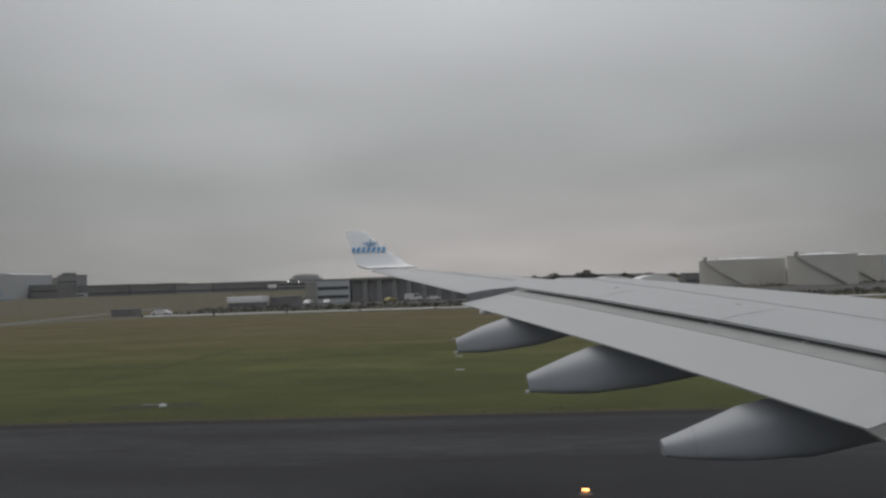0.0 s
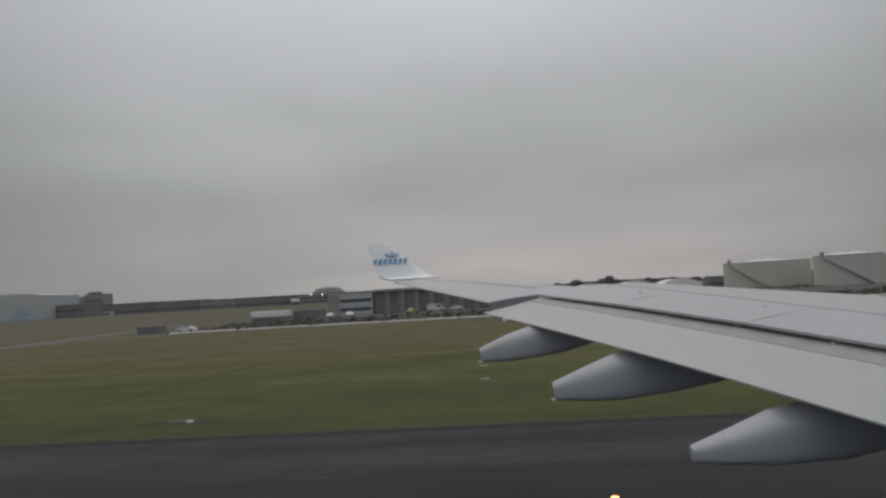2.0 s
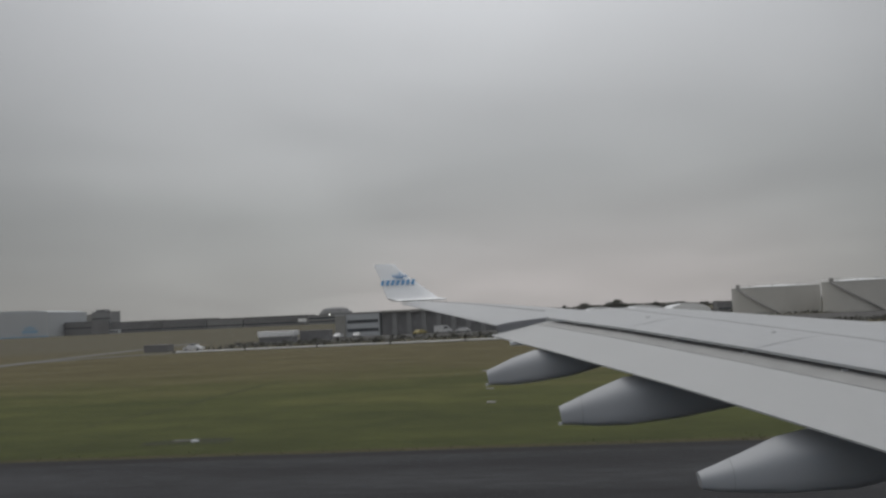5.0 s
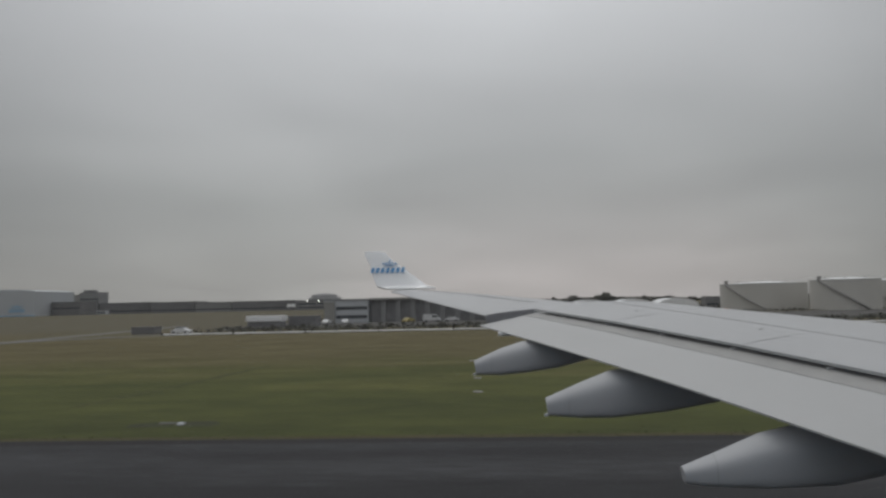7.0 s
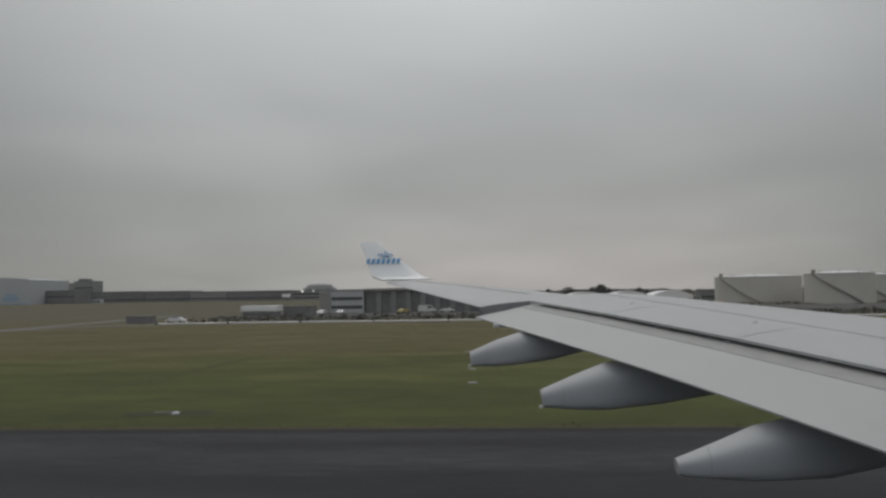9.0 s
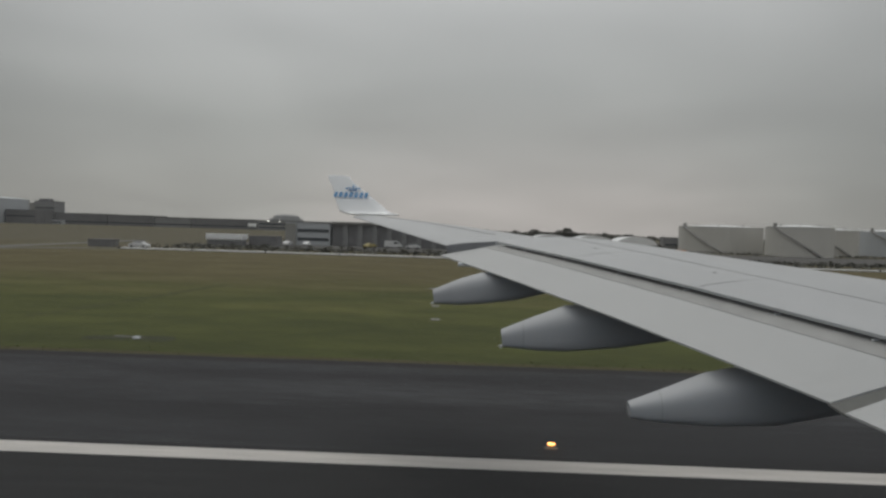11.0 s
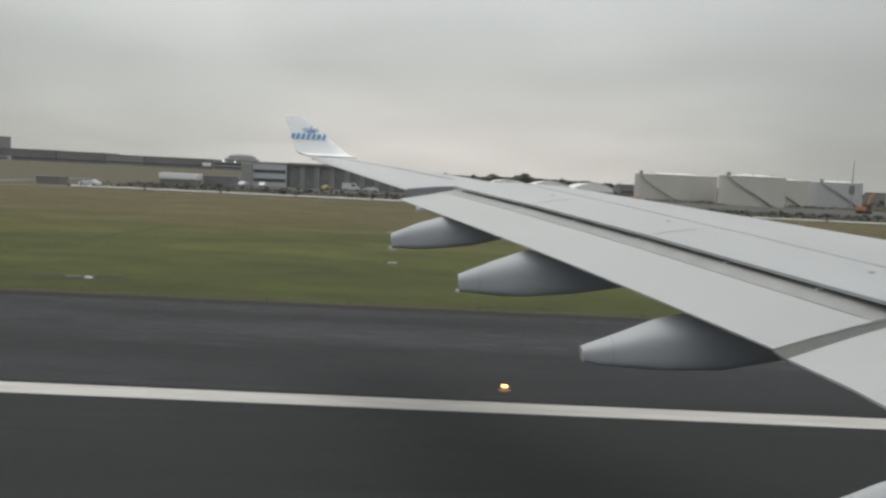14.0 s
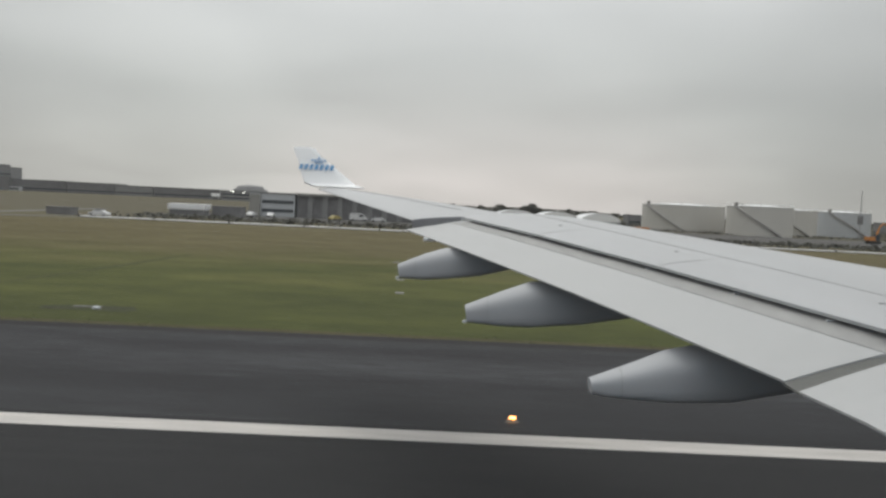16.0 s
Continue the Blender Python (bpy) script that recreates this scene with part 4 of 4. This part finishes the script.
def car(x, y, turn, paint, label, kind="car", ground=0.012):
    """A parked car or van; its side outline is swept across and drawn in at the roof."""
    ob = empty(kind, label, kind)
    if kind == "car":
        side = ((-2.1, 0.35), (-2.15, 0.75), (-1.9, 0.92), (-1.35, 0.98), (-0.75, 1.45), (0.75, 1.47), (1.4, 1.0), (2.1, 0.85), (2.15, 0.4))
        glass = ((-1.22, 0.99), (-0.72, 1.39), (0.70, 1.41), (1.22, 1.02))
    else:
        side = ((-2.6, 0.4), (-2.65, 0.9), (-2.6, 2.15), (-2.45, 2.3), (1.1, 2.3), (1.35, 2.2), (1.95, 1.35), (2.55, 1.15), (2.6, 0.45))
        glass = ((0.2, 1.35), (0.2, 1.95), (1.2, 1.95), (1.6, 1.38))
    n = 0.06 if kind == "van" else 0.16
    half = 0.9 if kind == "car" else 1.0
    rings = [[(px, s * half * (1 - (n if pz > 1.1 else 0)), pz) for px, pz in side] for s in (-1, 1)]
    part("body", loft(B(), rings), paint, ob)
    for s in (-1, 1):
        part("window", loft(B(), [[(px, s * (half * (1 - n * 0.8) + o), pz) for px, pz in glass] for o in (-0.02, 0.03)]), GLASS_DARK, ob)
        part("headlight", box(B(), side[-2][0] - 0.06, side[-2][0] + 0.02, s * half * 0.72 - 0.14, s * half * 0.72 + 0.14, 0.62, 0.80, 0.02), CLAD_WHITE, ob)
    wheels(ob, (-1.35, 1.4) if kind == "car" else (-1.7, 1.75), half - 0.1, 0.33)
    ob.matrix_basis = pose(x, y, ground, 0, 0, turn)
    return ob


for x, y, turn, kind in ((-53.8, 241, 84, "car"), (-48.2, 241, 92, "car"), (-23.5, 247, 3, "van"), (-17.5, 246, 175, "car"), (59.3, 214, 8, "car"), (228, 214, 20, "van"), (236, 216, 170, "car"), (243, 213, 10, "van")):
    car(x, y, turn, CAR_WHITE, f"white {kind} parked on the dark apron", kind)
for x, y, turn in ((216, 212, 5), (252, 216, 170), (209, 218, 30)):
    car(x, y, turn, RED, "red van parked in the works yard", "van")
car(-30.0, 243, 60, YELLOW, "yellow car parked on the dark apron")
pickup = car(-71.5, 176.6, 172, CAR_WHITE, "white car with a roof rack on the perimeter road", "car", 0.03)
part("roof_rack", box(B(), -0.9, 0.9, -0.6, 0.6, 1.478, 1.56, 0.02), DARK, pickup, "dark roof rack")
patrol = car(-156, 212, 184, YELLOW, "yellow airfield van on the grass track", "van", 0.0)
part("beacon", box(B(), 0.3, 0.6, -0.5, 0.5, 2.303, 2.45, 0.03), ORANGE, patrol, "orange roof beacon")


def truck(x, y, turn, cab, load, label):
    ob = empty("truck", label, "truck")
    part("cab", loft(B(), [[(px, s * 1.2, pz) for px, pz in ((2.4, 0.6), (4.3, 0.6), (4.35, 1.6), (4.0, 2.7), (2.4, 2.75))] for s in (-1, 1)]), cab, ob)
    part("windscreen", loft(B(), [[(px + 0.03, s * 1.05, pz) for px, pz in ((4.30, 1.65), (4.34, 1.65), (4.05, 2.5), (4.0, 2.5))] for s in (-1, 1)]), GLASS_DARK, ob)
    part("cargo_box", box(B(), -4.2, 2.2, -1.25, 1.25, 1.0, 3.4, 0.04), load, ob)
    part("chassis", box(B(), -4.1, 4.0, -0.5, 0.5, 0.6, 0.99), DARK, ob)
    wheels(ob, (-3.0, -1.8, 3.4), 1.05, 0.5)
    ob.matrix_basis = pose(x, y, 0.012, 0, 0, turn)
    return ob


truck(200, 224, 3, CAR_WHITE, CLAD_GREY, "white and grey box truck in the works yard")
truck(160, 236, 182, CAR_WHITE, CLAD_DARK, "dark box truck with a white cab on the apron")
box_ob = empty("container", "bright orange steel container beside the perimeter road", "container", (48.6, 213, 0.012))
part("body", box(B(), -5.2, 5.2, -1.25, 1.25, 0.0, 2.6, 0.05), ORANGE, box_ob)
for k in range(17):
    part("rib", box(B(), -5.0 + k * 0.6, -4.75 + k * 0.6, -1.31, -1.24, 0.15, 2.45), ORANGE, box_ob)
skip = copy_thing(box_ob, pose(186, 246, 0.012))
skip["label"] = "orange steel container in the works yard"


def excavator(x, y, turn, paint):
    ob = empty("excavator", "orange tracked excavator with raised boom", "excavator")
    for s in (-1.1, 1.1):
        part("track", loft(B(), [[(px, s + o, pz) for px, pz in ((-1.9, 0.25), (-1.6, 0), (1.6, 0), (1.9, 0.25), (1.9, 0.65), (1.6, 0.9), (-1.6, 0.9), (-1.9, 0.65))] for o in (-0.3, 0.3)]), TYRE, ob)
    part("house", box(B(), -2.2, 0.9, -1.3, 1.3, 1.0, 2.2, 0.15), paint, ob)
    part("cab", box(B(), -0.2, 1.3, -1.35, -0.2, 1.05, 3.0, 0.12), GLASS_DARK, ob)
    b = B()
    for (ax, az), (bx, bz), w in (((0.8, 1.7), (2.4, 5.6), 0.32), ((2.4, 5.6), (3.6, 6.6), 0.28), ((3.6, 6.6), (6.2, 4.4), 0.22)):
        tube(b, (ax, 0.3, az), (bx, 0.3, bz), w, w * 0.85, 8)
    part("boom", b, paint, ob)
    part("bucket", loft(B(), [[(px, s * 0.55 + 0.3, pz) for px, pz in ((5.9, 4.5), (6.6, 4.4), (6.7, 3.5), (6.2, 3.2), (5.7, 3.6))] for s in (-1, 1)]), DARK, ob)
    ob.matrix_basis = pose(x, y, 0.012, 0, 0, turn)
    return ob


excavator(138, 263, 10, ORANGE)
excavator(256, 222, 150, ORANGE)

# ---- runway furniture ----
light = empty("runway_edge_light", "small lit amber runway edge light on a stub", "runway light", (2.2, 21.7, 0.014), "runway edge lights")
part("base_plate", loft(B(), [[(r * math.cos(q * math.tau / 16), r * math.sin(q * math.tau / 16), z) for q in range(16)] for r, z in ((0.17, 0.0), (0.17, 0.02), (0.08, 0.04))]), SEAL_DARK, light, "dark base plate")
part("stub", tube(B(), (0, 0, 0.05), (0, 0, 0.10), 0.045, sides=10), YELLOW, light)
part("lens", loft(B(), [[(r * math.cos(q * math.tau / 14), r * math.sin(q * math.tau / 14), z) for q in range(14)] for r, z in ((0.07, 0.10), (0.095, 0.105), (0.095, 0.13), (0.05, 0.14))]), LAMP_ON, light, "glowing amber lens", smooth=True)
for k in (-5, -4, -3, -2, -1, 1, 2, 3, 4, 5):
    copy_thing(light, pose(2.2 + 30 * k, 21.7, 0.014))

# Light pits in the grass beside the shoulder, one every sixty metres.
pit = empty("light_pit", "pale slab and fitting on a dark patch in the grass", "marker", (-16.3, 39.6, 0), "light pits")
part("patch", loft(B(), [[(x, y, z) for x, y in ((-2.1, -0.9), (1.9, -1.0), (2.3, -0.2), (1.7, 0.9), (-1.5, 0.8), (-2.4, 0.1))] for z in (-0.1, 0.006)]), SOIL, pit, "dark bare patch")
part("slab", box(B(), -1.0, 0.35, 0.15, 0.5, -0.1, 0.03, 0.01), TAXI, pit)
part("fitting", loft(B(), [[(0.3 + rr * math.cos(q * math.tau / 14), -0.2 + rr * math.sin(q * math.tau / 14), z) for q in range(14)] for rr, z in ((0.19, 0.0), (0.19, 0.06), (0.13, 0.11), (0.05, 0.13))]), CLAD_WHITE, pit, "pale round fitting", smooth=True)
for x in (-196, -136, -76, 43.7, 103.7, 163.7, 223.7):
    copy_thing(pit, pose(x, 39.6, 0))
slab = empty("marker_slab", "small pale concrete slab set in the grass", "marker", (-2.2, 52.3, 0), "marker slabs")
part("slab", box(B(), -0.28, 0.28, -0.3, 0.3, -0.1, 0.05, 0.02), CONCRETE, slab)
for x, y in ((-2.6, 61.6), (-3.8, 80.0)):
    copy_thing(slab, pose(x, y, 0))

strip("cable_trench", [(-25.5, 47), (-24.4, 56), (-23.4, 70), (-22.9, 78)], 0.35, 0.005, TRENCH, "faint dark backfilled trench across the grass", "trench")

# Red markers where the roads meet the runway.
marker = empty("road_marker", "small red barrel marker at a road mouth", "marker", (-87.9, 37.4, 0), "road markers")
part("barrel", loft(B(), [[(r * math.cos(q * math.tau / 16), r * math.sin(q * math.tau / 16), z) for q in range(16)] for r, z in ((0.24, 0.0), (0.27, 0.05), (0.27, 0.48), (0.20, 0.56))]), RED, marker, smooth=True)
part("lens", tube(B(), (0, 0, 0.56), (0, 0, 0.70), 0.09, 0.06, 10), LAMP_RED, marker, "dim red lens")
for x, y in ((-80.9, 37.4), (-63.6, 37.2), (-54.8, 36.9), (270.2, 36.6), (282.8, 36.6)):
    copy_thing(marker, pose(x, y, 0))


# ---- trees ----
def tree(x, y, h, wide, seed):
    rng = random.Random(seed)
    ob = empty("tree", "bare dark winter tree on the far field edge", "tree", (x, y, 0), "far trees")
    b = B()
    tube(b, (0, 0, -0.2), (0, 0, h * 0.55), h * 0.03, h * 0.016, 7)
    for k in range(9):
        a, z = rng.uniform(0, math.tau), h * rng.uniform(0.28, 0.55)
        tube(b, (0, 0, z), (math.cos(a) * wide * 0.35, math.sin(a) * wide * 0.35, z + h * rng.uniform(0.15, 0.35)), h * 0.012, h * 0.004, 5)
    part("trunk", b, BARK, ob)
    b = B()
    for k in range(1500):
        a, r, q = rng.uniform(0, math.tau), math.sqrt(rng.random()), rng.random()
        rr = wide * 0.5 * r * (0.45 + 0.55 * math.sin(math.pi * min(1, q * 0.85 + 0.15)))
        c = Vector((rr * math.cos(a), rr * math.sin(a), h * (0.3 + 0.68 * q)))
        s = h * rng.uniform(0.018, 0.05)
        v = [b.verts.new(c + Vector([rng.uniform(-s, s) for _ in range(3)])) for _ in range(4)]
        for i, j, m in ((0, 1, 2), (0, 1, 3), (0, 2, 3), (1, 2, 3)):
            b.faces.new((v[i], v[j], v[m]))
    part("crown", b, LEAF, ob)
    return ob


models = [tree(-120 - 19 * k, 1090 + 7 * k, 7.5 + 1.6 * (k % 3), 9 + 3 * (k % 2), k) for k in range(4)]
rng = random.Random(5)
for k in range(70):
    x = rng.uniform(-330, 640)
    copy_thing(models[k % 4], pose(x, rng.uniform(1240, 1330), -0.3, 0, 0, rng.uniform(0, 360)))
for x, y in ((44, 596), (49, 590), (54, 600), (59, 593), (63, 604), (67, 595), (72, 602), (77, 596), (-30, 640), (-75, 655), (-58, 690), (230, 640), (300, 660), (-210, 1100), (-190, 1105), (-176, 1098), (-160, 1108)):
    copy_thing(models[rng.randrange(4)], pose(x, y, -0.3, 0, 0, rng.uniform(0, 360)))
# A far wood closes the horizon.
b = B()
verts, faces = [], []
for k in range(26000):
    a = rng.uniform(-0.75, 0.75) if k % 4 else rng.uniform(-math.pi, math.pi)
    r = rng.uniform(1500, 1640)
    hgt = 6 + 2.2 * math.sin(a * 17) + 1.5 * math.sin(a * 43 + 1)
    c = Vector((r * math.sin(a), r * math.cos(a), rng.uniform(0, hgt)))
    s = rng.uniform(1.6, 3.6)
    i = len(verts)
    verts += [tuple(c + Vector([rng.uniform(-s, s), rng.uniform(-s, s), rng.uniform(-s * 0.6, s * 0.6)])) for _ in range(4)]
    faces += [(i, i + 1, i + 2), (i, i + 1, i + 3), (i, i + 2, i + 3), (i + 1, i + 2, i + 3)]
b.free()
me = bpy.data.meshes.new("far_wood")
me.from_pydata(verts, [], faces)
me.materials.append(LEAF)
tagged(new("far_wood", me), "dark low wood along the horizon", "wood", kind="stuff")

# Low scrub on the waste ground between the road and the tanks.
verts, faces = [], []
for k in range(15000):
    x, y = rng.uniform(-72, 330), rng.choice((rng.uniform(182, 187), rng.uniform(194, 204), rng.uniform(196, 202), rng.uniform(303, 325), rng.uniform(388, 410), rng.uniform(540, 580)))
    s = rng.uniform(0.25, 0.8) * (1 if y < 340 else 2.0)
    c = Vector((x, y, rng.uniform(0, s * 1.2)))
    i = len(verts)
    verts += [tuple(c + Vector([rng.uniform(-s, s), rng.uniform(-s, s), rng.uniform(-s * 0.7, s * 0.7)])) for _ in range(4)]
    faces += [(i, i + 1, i + 2), (i, i + 1, i + 3), (i, i + 2, i + 3), (i + 1, i + 2, i + 3)]
me = bpy.data.meshes.new("scrub")
me.from_pydata(verts, [], faces)
me.materials.append(LEAF)
tagged(new("scrub", me), "low dark scrub on waste ground behind the road", "scrub", kind="stuff")
plate = empty("drain_cover_strip", "long pale concrete drain cover strip in the grass", "drain", (110.4, 116, 0))
for k in range(10):
    part("slab", box(B(), -6 + 1.2 * k, -4.84 + 1.2 * k, -0.5, 0.5, -0.1, 0.14, 0.03), CONCRETE, plate)

# Ragged tufts where the grass meets the shoulder.
verts, faces = [], []
for k in range(5000):
    x, y = rng.uniform(-75, 75), EDGE + 0.1 + abs(rng.gauss(0, 0.9)) - 0.25
    hgt, w, lean = rng.uniform(0.012, 0.04), rng.uniform(0.03, 0.08), rng.uniform(-0.08, 0.08)
    a = rng.uniform(0, math.pi)
    i = len(verts)
    verts += [(x - w * math.cos(a), y - w * math.sin(a), -0.02), (x + w * math.cos(a), y + w * math.sin(a), -0.02), (x + lean, y + lean, hgt)]
    faces.append((i, i + 1, i + 2))
me = bpy.data.meshes.new("grass_tufts")
me.from_pydata(verts, [], faces)
me.materials.append(GRASS)
tagged(new("grass_tufts", me), "ragged dark grass tufts along the shoulder's edge", "grass", kind="stuff")
